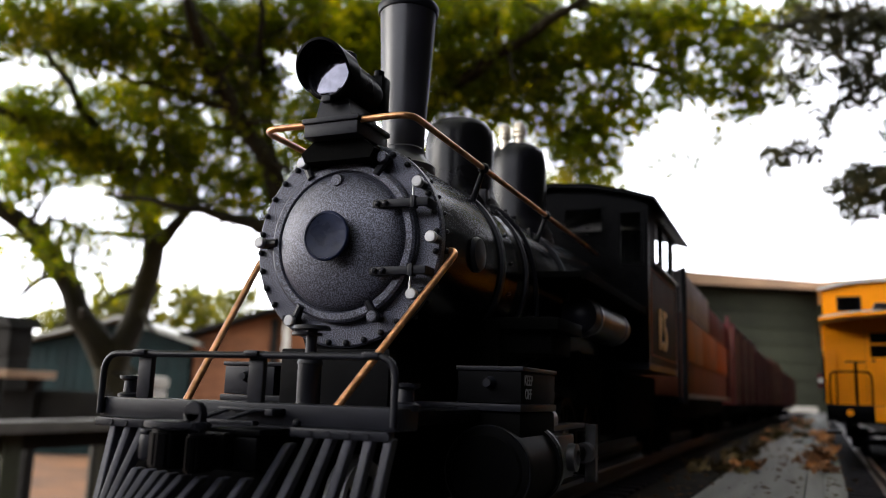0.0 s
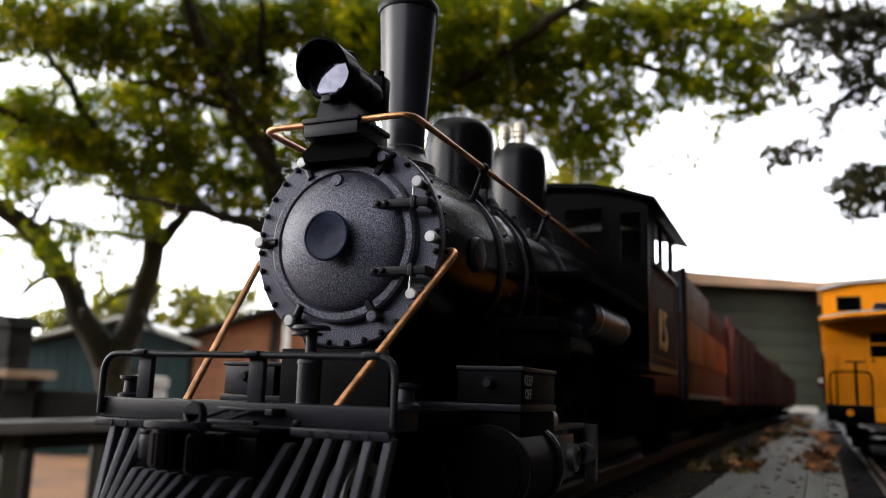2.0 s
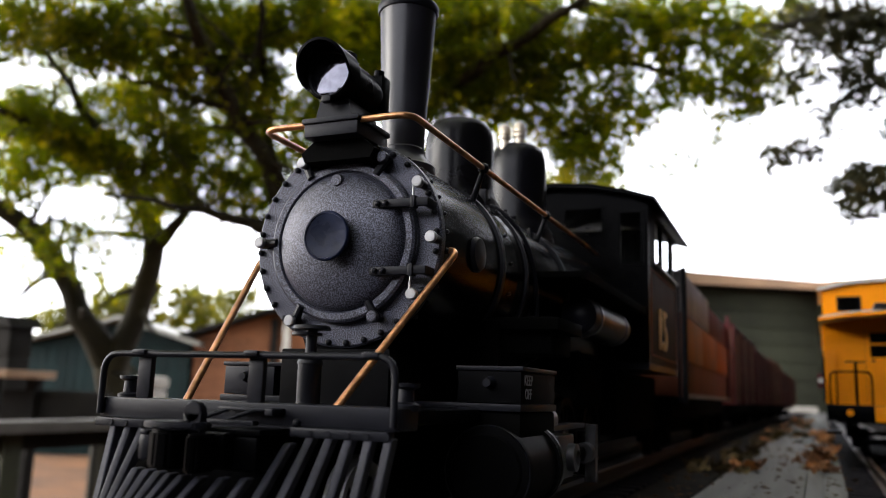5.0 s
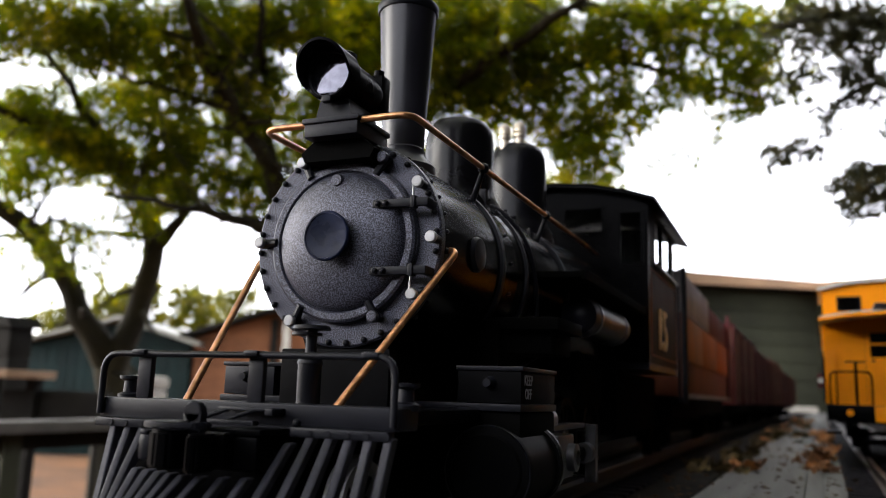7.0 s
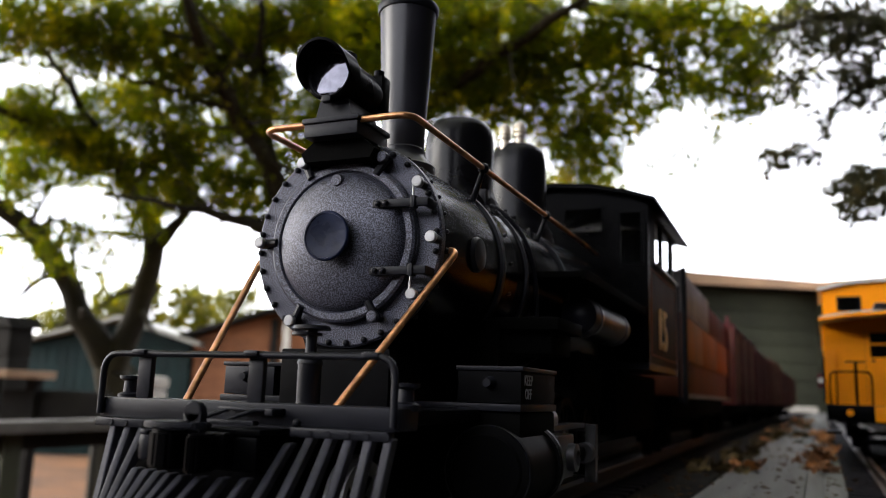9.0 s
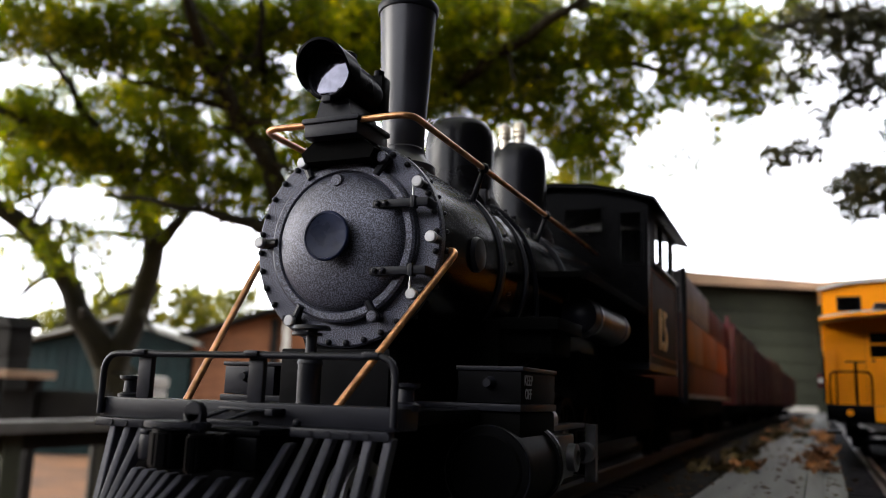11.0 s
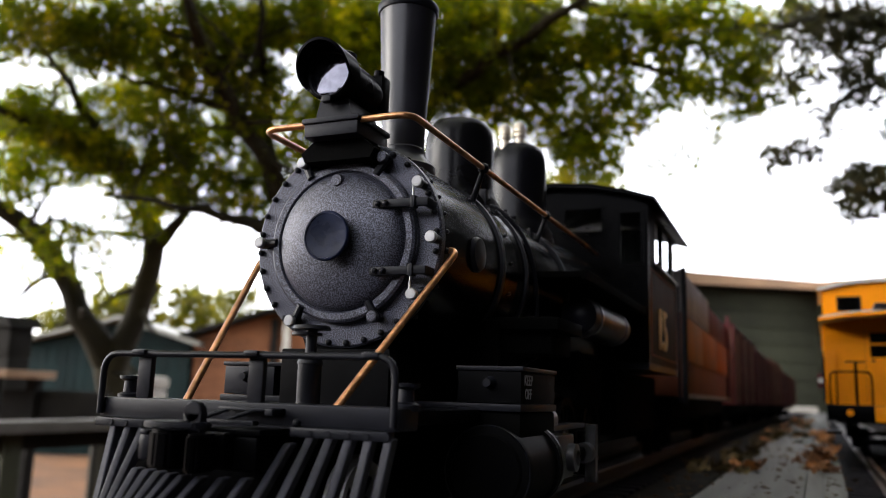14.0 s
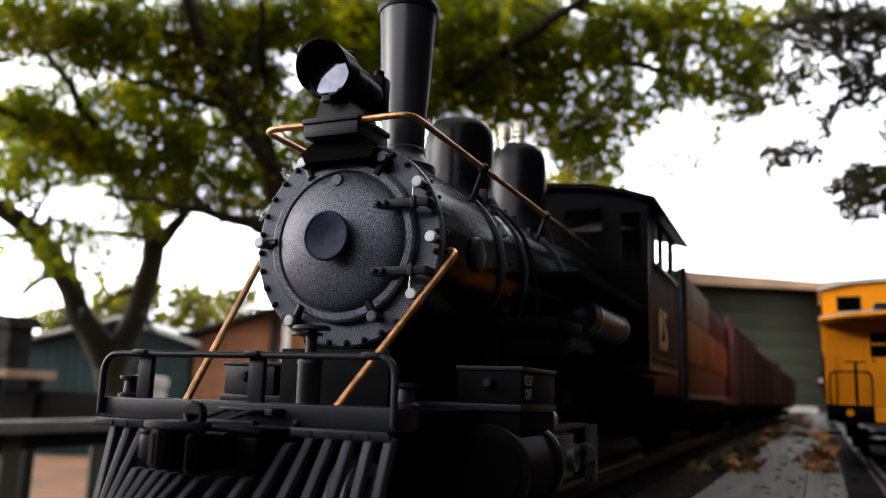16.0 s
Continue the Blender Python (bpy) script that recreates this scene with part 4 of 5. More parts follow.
def build_caboose(m):
    """Yellow caboose; origin on the rails below the end wall, the platform reaches towards -y."""
    car = thing("caboose", m, "bright yellow wooden caboose with black railings on the side track", "model caboose")
    w, L, zt = 0.0535, 0.36, 0.1160
    bm = bmesh.new()
    wall_with_holes(bm, (-w, -0.0205, 0.0205, w), (0.043, 0.1115, zt), {(1, 0)}, 0, 0.003)
    prism(bm, [(-w, zt), (w, zt), (0.03, zt + 0.0030), (0, zt + 0.0048), (-0.03, zt + 0.0030)], "y", 0, 0.003)
    box(bm, -w, -w + 0.003, 0.003, L, 0.043, zt)
    box(bm, w - 0.003, w, 0.003, L, 0.043, zt)
    box(bm, -w, w, L, L + 0.003, 0.043, zt)
    body = part("body", bm, YELLOW, car)
    st = mesh_of("siding_board", made(box, -0.0011, 0.0006, -0.0085, 0.0085, 0.046, zt - 0.001, 0.0004), YELLOW)
    for i in range(20):
        part("siding_board", st, None, body).location = (-w, 0.0095 + 0.018 * i, 0)
    bm = bmesh.new()
    box(bm, -0.0202, 0.0202, 0.0008, 0.0026, 0.043, 0.086)
    for x0, x1 in ((-0.0202, -0.0165), (-0.0012, 0.0012), (0.0165, 0.0202)):
        box(bm, x0, x1, 0.0008, 0.0026, 0.086, 0.1115)
    for z0, z1 in ((0.0965, 0.0983), (0.1075, 0.1115)):
        box(bm, -0.0202, 0.0202, 0.0009, 0.0025, z0, z1)
    door = part("end_door", bm, YELLOW, car, "yellow end door with four panes")
    part("pane", made(box, -0.0165, 0.0165, 0.0022, 0.0028, 0.086, 0.1075), PANE, door, "dark glass pane")
    part("inner_wall", made(box, -w + 0.004, w - 0.004, 0.03, 0.032, 0.043, zt), DARK_WOOD, car)
    rod(bm := bmesh.new(), (-0.0145, -0.002, 0.083), (-0.0145, 0.001, 0.083), 0.0014, seg=10)
    part("door_knob", bm, BLACK, door)
    bm = bmesh.new()
    prism(bm, [(-w - 0.003, zt - 0.001), (-w - 0.003, zt + 0.0022), (-0.03, zt + 0.0062), (0, zt + 0.0080), (0.03, zt + 0.0062), (w + 0.003, zt + 0.0022), (w + 0.003, zt - 0.001), (0.03, zt + 0.0033), (0, zt + 0.0051), (-0.03, zt + 0.0033)], "y", -0.044, L + 0.044)
    part("main_roof", bm, PALE_ROOF, car, "pale grey arched roof")
    bm = bmesh.new()
    prism(bm, [(-w - 0.0034, zt - 0.0018), (-w - 0.0034, zt + 0.0008), (-0.03, zt + 0.0047), (0, zt + 0.0065), (0.03, zt + 0.0047), (w + 0.0034, zt + 0.0008), (w + 0.0034, zt - 0.0018), (0.03, zt + 0.0019), (0, zt + 0.0037), (-0.03, zt + 0.0019)], "y", -0.0455, -0.0435)
    part("roof_edge", bm, YELLOW, car)
    part("roof_walk", made(box, -0.014, 0.014, -0.052, L * 0.3, zt + 0.0092, zt + 0.0122, 0.0006), BLACK, car, "black roof walk board")
    # cupola
    cw, cy0, cy1, cz = 0.0535, 0.10, 0.22, 0.1585
    bm = bmesh.new()
    wall_with_holes(bm, (-cw, -0.040, -0.018, 0.018, 0.040, cw), (zt, 0.1370, 0.1520, cz), {(1, 1), (3, 1)}, cy0, cy0 + 0.003)
    prism(bm, [(-cw, cz), (cw, cz), (0.03, cz + 0.006), (0, cz + 0.008), (-0.03, cz + 0.006)], "y", cy0, cy0 + 0.003)
    box(bm, -cw, -cw + 0.003, cy0 + 0.003, cy1, zt, cz)
    box(bm, cw - 0.003, cw, cy0 + 0.003, cy1, zt, cz)
    box(bm, -cw, cw, cy1, cy1 + 0.003, zt, cz)
    cup = part("cupola", bm, YELLOW, car, "yellow cupola with two end windows")
    for x0, x1 in ((-0.040, -0.018), (0.018, 0.040)):
        bm = bmesh.new()
        for q in ((x0, x1, 0.1370, 0.1382), (x0, x1, 0.1508, 0.1520), (x0, x0 + 0.0015, 0.1370, 0.1520), (x1 - 0.0015, x1, 0.1370, 0.1520)):
            box(bm, q[0], q[1], cy0 - 0.001, cy0 + 0.002, q[2], q[3])
        fr = part("window_frame", bm, BLACK, cup)
        part("pane", made(box, x0, x1, cy0 + 0.002, cy0 + 0.0026, 0.1370, 0.1520), PANE, fr, "dark glass pane")
    part("cupola_lining", made(box, -cw + 0.004, cw - 0.004, cy0 + 0.03, cy0 + 0.032, zt, cz), DARK_WOOD, cup)
    bm = bmesh.new()
    prism(bm, [(-cw - 0.004, cz - 0.001), (-cw - 0.004, cz + 0.0022), (-0.03, cz + 0.0085), (0, cz + 0.0105), (0.03, cz + 0.0085), (cw + 0.004, cz + 0.0022), (cw + 0.004, cz - 0.001), (0.03, cz + 0.0055), (0, cz + 0.0075), (-0.03, cz + 0.0055)], "y", cy0 - 0.006, cy1 + 0.008)
    part("cupola_roof", bm, PALE_ROOF, cup, "pale grey arched roof")
    # platform, railings, brake stand, steps
    bm = bmesh.new()
    box(bm, -w, w, -0.040, 0.0, 0.040, 0.0435, 0.0004)
    box(bm, -w, w, -0.0425, -0.038, 0.0310, 0.0440, 0.0006)
    part("end_platform", bm, FLAT, car, "black end sill and platform")
    for s in (-1, 1):
        bm = bmesh.new()
        x0, x1 = (-0.050, -0.0185) if s == -1 else (0.0185, 0.050)
        tube(bm, smooth_path([(x0, -0.039, 0.043), (x0, -0.039, 0.066), (x0 + 0.002, -0.039, 0.0705), (x0 + 0.006, -0.039, 0.0715), (x1 - 0.006, -0.039, 0.0715), (x1 - 0.002, -0.039, 0.0705), (x1, -0.039, 0.066), (x1, -0.039, 0.043)], 4), 0.00085, 8)
        for x in (x0 + 0.005, x0 + 0.020):
            rod(bm, (x, -0.039, 0.043), (x, -0.039, 0.0715), 0.0007, seg=8)
        part("end_railing", bm, FLAT, car, "black wire railing")
        bm = bmesh.new()
        box(bm, s * 0.0485 - 0.006, s * 0.0485 + 0.006, -0.040, -0.010, 0.020, 0.022)
        box(bm, s * 0.0485 - 0.006, s * 0.0485 + 0.006, -0.040, -0.010, 0.031, 0.033)
        part("steps", bm, FLAT, car)
        part("marker_board", made(box, s * 0.0485 - 0.004, s * 0.0485 + 0.004, -0.004, 0.0, 0.046, 0.090, 0.0006), YELLOW, car)
        rod(bm := bmesh.new(), (s * 0.0545, -0.036, 0.046), (s * 0.0545, -0.036, 0.084), 0.0008, seg=8)
        part("grab_iron", bm, FLAT, car)
    bm = bmesh.new()
    rod(bm, (-0.0300, -0.036, 0.040), (-0.0300, -0.036, 0.081), 0.0012, seg=10)
    rod(bm, (-0.0300, -0.036, 0.0795), (-0.0300, -0.036, 0.0805), 0.0080, seg=20)
    part("brake_stand", bm, FLAT, car)
    lamp = part("marker_lamp", made(box, -0.0600, -0.0545, -0.002, 0.004, 0.058, 0.071, 0.001), MAROON, car, "dark red marker lamp")
    rod(bm := bmesh.new(), (-0.0572, -0.0035, 0.065), (-0.0572, -0.0018, 0.065), 0.0026, seg=16)
    part("lamp_glass", bm, PALE_ROOF, lamp, "pale lamp glass")
    part("buffer_plate", made(box, -0.0175, 0.0175, -0.0445, -0.0425, 0.0305, 0.0435, 0.0006), YELLOW, car, "yellow centre plate")
    rod(bm := bmesh.new(), (-0.036, -0.0445, 0.0375), (-0.036, -0.0420, 0.0375), 0.0028, seg=20)
    part("round_marker", bm, YELLOW, car, "round yellow marker")
    bm = bmesh.new()
    box(bm, -0.0045, 0.0045, -0.058, -0.040, 0.0235, 0.0305, 0.001)
    part("coupler", bm, MATTE, car)
    part("underframe", made(box, -0.047, 0.047, -0.036, L, 0.029, 0.0425), MATTE, car)
    add_truck(car, 0.045, 0.0)
    add_truck(car, L - 0.05, 0.0)


build_tender()
build_freight_car(pose(0.002, 0.935, 0, 0, 0, -1.2), 0.43, 0.145, MAROON, WORN_BOARD, "tan-brown boarded freight car with maroon posts")
build_freight_car(pose(0.012, 1.40, 0, 0, 0, -1.9), 0.40, 0.140, MAROON, BROWN, "red-brown boarded freight car with maroon posts")
build_freight_car(pose(0.026, 1.83, 0, 0, 0, -2.2), 0.40, 0.145, BROWN, WORN_BOARD, "worn brown boarded freight car")
build_freight_car(pose(0.042, 2.26, 0, 0, 0, -2.4), 0.40, 0.135, MAROON, BROWN, "red-brown boarded freight car with maroon posts")
build_freight_car(pose(0.060, 2.69, 0, 0, 0, -2.5), 0.40, 0.130, BROWN, BROWN, "oxide brown boarded freight car")
SIDE_TURN = -1.85
build_caboose(pose(0.2115, 0.585, 0, 0, 0, SIDE_TURN))


# ---------- deck, tracks and ground ----------
GROUND = -1.0
DECK = -0.010


def rail_section(bm, pts):
    """A flat-bottomed rail swept along plan points, its head at z 0."""
    shape = [(-0.0032, -0.0083), (0.0032, -0.0083), (0.0032, -0.0074), (0.0007, -0.0066), (0.0007, -0.0026), (0.0015, -0.0020), (0.0015, -0.0003), (0.0011, 0.0), (-0.0011, 0.0), (-0.0015, -0.0003), (-0.0015, -0.0020), (-0.0007, -0.0026), (-0.0007, -0.0066), (-0.0032, -0.0074)]
    rings = []
    for x, y in pts:
        rings.append([bm.verts.new((x + a, y, b)) for a, b in shape])
    for a, b in zip(rings, rings[1:]):
        for k in range(len(shape)):
            j = (k + 1) % len(shape)
            bm.faces.new((a[k], a[j], b[j], b[k]))
    bm.faces.new(rings[0])
    bm.faces.new(rings[-1])
    bmesh.ops.recalc_face_normals(bm, faces=bm.faces)


def main_line(y):
    return 0.0 if y < 0.7 else 0.0195 * (y - 0.7) ** 1.25


def side_line(y):
    return 0.1960 + 0.0285 * y


def build_track(name, line, y0, y1, label, first_ties):
    track = thing(name, pose(0, 0, 0), label, "model railway track", "", "structure")
    ys = [y0 + (y1 - y0) * i / 60 for i in range(61)]
    for s in (-1, 1):
        part("rail", made(rail_section, [(line(y) + s * 0.0235, y) for y in ys]), RUST, track, "rusty brass rail")
    tie = mesh_of("sleeper", made(box, -0.046, 0.046, -0.0055, 0.0055, -0.0150, -0.0082, 0.0006), TIE)
    y, i = y0 + 0.01, 0
    rest = bmesh.new()
    while y < y1:
        if i < first_ties:
            part("sleeper", tie, None, track).location = (line(y), y, 0)
        else:
            box(rest, line(y) - 0.046, line(y) + 0.046, y - 0.0055, y + 0.0055, -0.0150, -0.0082)
        y += 0.0205
        i += 1
    tagged(part("far_sleepers", rest, TIE, track), "", "", "", "stuff")


build_track("track_main", main_line, -0.20, 5.5, "narrow model track on the timber deck under the train", 130)
build_track("track_side", side_line, 0.16, 5.5, "narrow model side track under the caboose", 110)

bm = bmesh.new()
bmesh.ops.create_grid(bm, x_segments=120, y_segments=120, size=70)
for v in bm.verts:
    v.co.z = GROUND + 0.05 * noise.noise(v.co * 0.35) + 0.02 * noise.noise(v.co * 1.7)
    v.co.y += 30
tagged(part("ground", bm, DIRT), "brown earth strewn with fallen leaves", "ground", "", "structure")
ground_far = bmesh.new()
for x0, x1, y0, y1 in ((-900, 900, 99, 900), (-900, -69, -900, 99), (69, 900, -900, 99), (-69, 69, -900, -39)):
    box(ground_far, x0, x1, y0, y1, GROUND - 0.3, GROUND - 0.02)
tagged(part("ground_far", ground_far, DIRT), "distant brown earth", "ground", "", "structure")


# ---------- garden sheds, fence and shade walls ---
def board_wall(owner, x0, x1, z0, z1, depth, mat, board, lap=0.02):
    """Lapped boards on the -y face of a wall, each a part."""
    n = max(1, round((z1 - z0) / board))
    h = (z1 - z0) / n
    bm = bmesh.new()
    prism(bm, [(-0.002, 0.0), (-lap, 0.0), (-lap * 0.4, h * 1.04), (-0.002, h * 1.04)], "x", x0, x1)
    me = mesh_of("board", bm, mat)
    for i in range(n):
        part("board", me, None, owner).location = (0, depth, z0 + i * h)


def build_long_shed():
    """The dark board building across the end of the tracks: two wings that meet in an inner corner."""
    shed = thing("long_shed", pose(0, 0, GROUND), "dark olive weatherboard shed with a low tin roof", "shed")
    h = 2.28
    for (ax, ay), (bx, by), left, right in (((-0.89, 9.02), (0.39, 10.05), 2.6, 0.0), ((0.39, 10.05), (1.08, 9.70), 0.0, 1.6)):
        d = Vector((bx - ax, by - ay, 0))
        n = d.length
        m = pose(ax, ay, 0, 0, 0, math.degrees(math.atan2(d.y, d.x)))
        wall = part("wall", made(box, -left, n + right, 0, 0.12, 0, h + 0.11), GREEN_BOARD, shed)
        wall.matrix_basis = m
        board_wall(wall, -left, n + right, 0.0, h - 0.02, 0.0, GREEN_BOARD, 0.19, 0.035)
        bm = bmesh.new()
        prism(bm, [(-0.30, h + 0.09), (-0.30, h + 0.12), (1.8, h + 0.30), (1.8, h + 0.26)], "x", -left - 0.2, n + right + 0.1)
        roof = part("roof", bm, TIN, shed)
        roof.matrix_basis = m
        drop = 0.02 if left else 0.0      # the fascia of the longer wing deepens away from the corner
        part("fascia", made(prism, [(-0.2 - left, h + 0.02 - drop - 0.03 * left), (n + right + 0.1, h + 0.03), (n + right + 0.1, h + 0.115), (-0.2 - left, h + 0.115)], "y", -0.33, -0.302), FASCIA, roof, "sun-bleached tan fascia board")
        part("soffit", made(box, -left - 0.15, n + right, -0.298, -0.04, h + 0.02, h + 0.05), DARK_WOOD, roof)
    part("step", made(box, 0.0, 0.34, 8.9, 9.4, 0.0, 1.02, 0.02), PLASTER, shed, "pale concrete block step")


def build_teal_shed():
    shed = thing("teal_shed", pose(-10.25, 8.55, GROUND, 0, 0, 23), "low dark teal shed with a pale sheet roof", "shed")
    wall = part("wall", made(box, 0, 2.38, 0, 1.8, 0, 1.56), TEAL, shed)
    bd = mesh_of("board", made(box, -0.072, 0.072, -0.02, 0.004, 0, 1.55, 0.004), TEAL)
    for i in range(16):
        part("board", bd, None, wall).location = (0.075 + 0.149 * i, 0, 0)
    bm = bmesh.new()
    prism(bm, [(-0.15, 1.56), (-0.15, 1.60), (1.35, 2.02), (2.55, 1.66), (2.55, 1.60), (1.35, 1.96)], "y", -0.22, 1.9)
    bmesh.ops.recalc_face_normals(bm, faces=bm.faces)
    part("roof", bm, TIN, shed)
    bm = bmesh.new()
    prism(bm, [(0, 1.56), (2.38, 1.56), (2.38, 1.60), (1.35, 1.93), (0, 1.60)], "y", 0.0, 1.8)
    part("gable", bm, TEAL, shed)


def build_brown_shed():
    shed = thing("brown_shed", pose(-8.07, 9.55, GROUND, 0, 0, 21), "red-brown timber shed with a sloping dark roof", "shed")
    wall = part("wall", made(box, 0.02, 3.4, 0, 2.0, 0, 1.70), RED_BOARD, shed)
    board_wall(wall, 0.02, 1.12, 0.0, 1.75, 0.0, RED_BOARD, 0.14, 0.025)
    bm = bmesh.new()
    prism(bm, [(0.02, 1.70), (3.4, 1.70), (3.4, 2.35), (1.15, 2.12), (0.02, 1.74)], "y", 0.0, 2.0)
    part("gable", bm, RED_BOARD, shed)
    bm = bmesh.new()
    prism(bm, [(-0.15, 1.72), (-0.15, 1.78), (1.15, 2.19), (3.6, 2.45), (3.6, 2.39), (1.15, 2.13)], "y", -0.25, 2.1)
    part("roof", bm, DARK_WOOD, shed)
    for x, wd, mat in ((1.16, 0.10, DARK_WOOD), (1.34, 0.10, PLASTER), (1.62, 0.08, RED_BOARD)):
        part("corner_post", made(box, x, x + wd, -0.06, 0.0, 0, 2.05, 0.005), mat, shed)


def build_fence():
    """Grey plank shelf on posts beside the deck, parallel with the tracks."""
    f = thing("plank_rail", pose(-3.0, 2.0, GROUND), "weathered grey plank rail on timber posts", "fence")
    for k, (y0, y1) in enumerate(((-2.2, 0.1), (0.104, 2.4), (2.404, 4.6))):
        part("top_plank", made(box, -0.07, 0.10, y0, y1, 0.815, 0.865, 0.005), FENCE_WOOD, f)
    for y in (-1.2, 0.36, 1.9, 3.4):
        part("fence_post", made(box, -0.045, 0.045, y - 0.045, y + 0.045, 0, 0.815, 0.004), GREEN_BOARD, f)
    for z in (0.69,):
        part("lower_rail", made(box, -0.02, 0.02, -2.2, 4.6, z + 0.05, z + 0.12, 0.004), DARK_WOOD, f)
    for y in (0.9, 1.35):
        rod(bm := bmesh.new(), (-0.5, y, 0), (-0.5, y, 0.75), 0.012, seg=8)
        part("stake", bm, DARK_WOOD, f)


def build_bench():
    b = thing("garden_bench", pose(-4.45, 3.5, GROUND, 0, 0, 10), "dark timber bench with a tan plank top", "bench")
    part("bench_top", made(box, -1.2, 0.17, -0.2, 0.25, 1.05, 1.10, 0.006), FASCIA, b)
    for x in (-1.1, 0.05):
        for y in (-0.15, 0.2):
            part("leg", made(box, x - 0.035, x + 0.035, y - 0.035, y + 0.035, 0, 1.05, 0.004), DARK_WOOD, b)
    part("back_board", made(box, -1.2, 0.6, 0.21, 0.24, 0.66, 0.98, 0.005), DARK_WOOD, b)


def build_bird_table():
    b = thing("post_with_cap", pose(-5.2, 4.1, GROUND), "dark wooden post with a small roofed box", "garden post")
    part("shaft", made(box, -0.24, 0.12, -0.09, 0.09, 0, 1.2, 0.006), DARK_WOOD, b)
    part("house", made(box, -0.22, 0.12, -0.1, 0.1, 1.2, 1.42, 0.01), DARK_WOOD, b)
    bm = bmesh.new()
    prism(bm, [(-0.28, 1.42), (0.17, 1.42), (0.10, 1.50), (-0.2, 1.52)], "y", -0.14, 0.14)
    part("cap", bm, DARK_WOOD, b)


def build_bin():
    b = thing("white_bin", pose(-4.40, 4.75, GROUND), "dusty white plastic bin", "bin")
    part("drum", made(box, -0.075, 0.045, -0.12, 0.12, 0.0, 1.00, 0.03), PLASTER, b)
    part("lid", made(box, -0.085, 0.055, -0.13, 0.13, 1.003, 1.10, 0.035), PLASTER, b)


def build_shade_walls():
    """Plain dark walls beside and behind the camera, unseen, added to block skylight and darken reflections."""
    for name, m, L in (("shade_wall_side", pose(1.25, -4.96, GROUND, 0, 0, 90), 13.4), ("shade_wall_back", pose(-12.0, -5.0, GROUND, 0, 0, 0), 13.3)):
        w = thing(name, m, "plain dark unseen wall added to block light", "wall", "", "structure")
        part("panel", made(box, 0, L, -0.03, 0.03, 0, 4.6 if name == "shade_wall_side" else 2.45), DARK_WOOD, w)


build_long_shed()
build_teal_shed()
build_brown_shed()
build_fence()
build_bench()
build_bird_table()
build_bin()
build_shade_walls()

# ---------- trees ----------
FORK_TREE_LIMBS = (
    ((-5.228, 5.223, -1.050, 0.170), (-5.240, 5.236, -0.161, 0.150), (-5.240, 5.172, 0.172, 0.140)),
    ((-5.241, 5.176, 0.149, 0.120), (-5.368, 4.936, 0.539, 0.105), (-5.467, 4.705, 0.942, 0.095), (-5.566, 4.503, 1.196, 0.085), (-5.636, 4.219, 1.366, 0.075), (-5.835, 3.775, 1.508, 0.050)),
    ((-5.227, 5.178, 0.173, 0.120), (-4.997, 5.175, 0.705, 0.100), (-4.810, 5.065, 1.122, 0.090), (-4.798, 4.896, 1.451, 0.075), (-4.733, 4.542, 1.716, 0.055), (-4.591, 3.998, 1.987, 0.035), (-4.407, 3.354, 2.297, 0.018)),
    ((-4.733, 4.542, 1.716, 0.050), (-4.713, 3.985, 1.779, 0.035), (-4.809, 3.482, 1.877, 0.025), (-4.809, 3.144, 1.914, 0.015)),
    ((-4.810, 5.065, 1.122, 0.060), (-4.449, 4.942, 1.417, 0.040), (-4.189, 4.667, 1.706, 0.030), (-4.090, 4.330, 1.957, 0.020)),
    ((-5.467, 4.705, 0.942, 0.030), (-5.495, 4.496, 0.819, 0.020), (-5.494, 4.314, 0.616, 0.012), (-5.651, 4.156, 0.513, 0.008)),
    ((-5.566, 4.503, 1.196, 0.030), (-5.266, 4.392, 1.299, 0.020), (-4.863, 4.367, 1.183, 0.012)),
)
BIG_TREE_LIMBS = (
    ((-3.044, 5.599, -1.050, 0.240), (-3.075, 5.534, 0.269, 0.200), (-3.169, 5.350, 1.018, 0.170), (-3.273, 5.161, 1.193, 0.140)),
    ((-3.474, 5.200, 1.095, 0.120), (-3.383, 4.800, 1.479, 0.085), (-3.352, 4.400, 1.785, 0.070), (-3.330, 4.150, 1.921, 0.058), (-3.329, 3.800, 2.171, 0.045), (-3.234, 3.500, 2.296, 0.036), (-3.176, 3.300, 2.449, 0.030)),
    ((-3.406, 4.900, 1.437, 0.050), (-3.346, 4.600, 1.784, 0.038), (-3.222, 4.300, 2.107, 0.030), (-3.066, 4.000, 2.337, 0.024), (-2.899, 3.700, 2.525, 0.016)),
    ((-3.344, 4.100, 1.926, 0.030), (-3.567, 3.900, 1.954, 0.022), (-3.797, 3.700, 2.028, 0.017), (-3.998, 3.400, 2.139, 0.012), (-4.234, 3.200, 2.181, 0.007)),
    ((-3.536, 5.000, 1.233, 0.060), (-3.559, 4.600, 1.233, 0.045), (-3.722, 4.400, 1.276, 0.034), (-3.810, 4.100, 1.272, 0.024), (-4.183, 3.900, 1.317, 0.012)),
    ((-4.074, 3.300, 2.002, 0.008), (-4.248, 3.200, 2.027, 0.007), (-4.457, 3.100, 2.008, 0.005)),
)
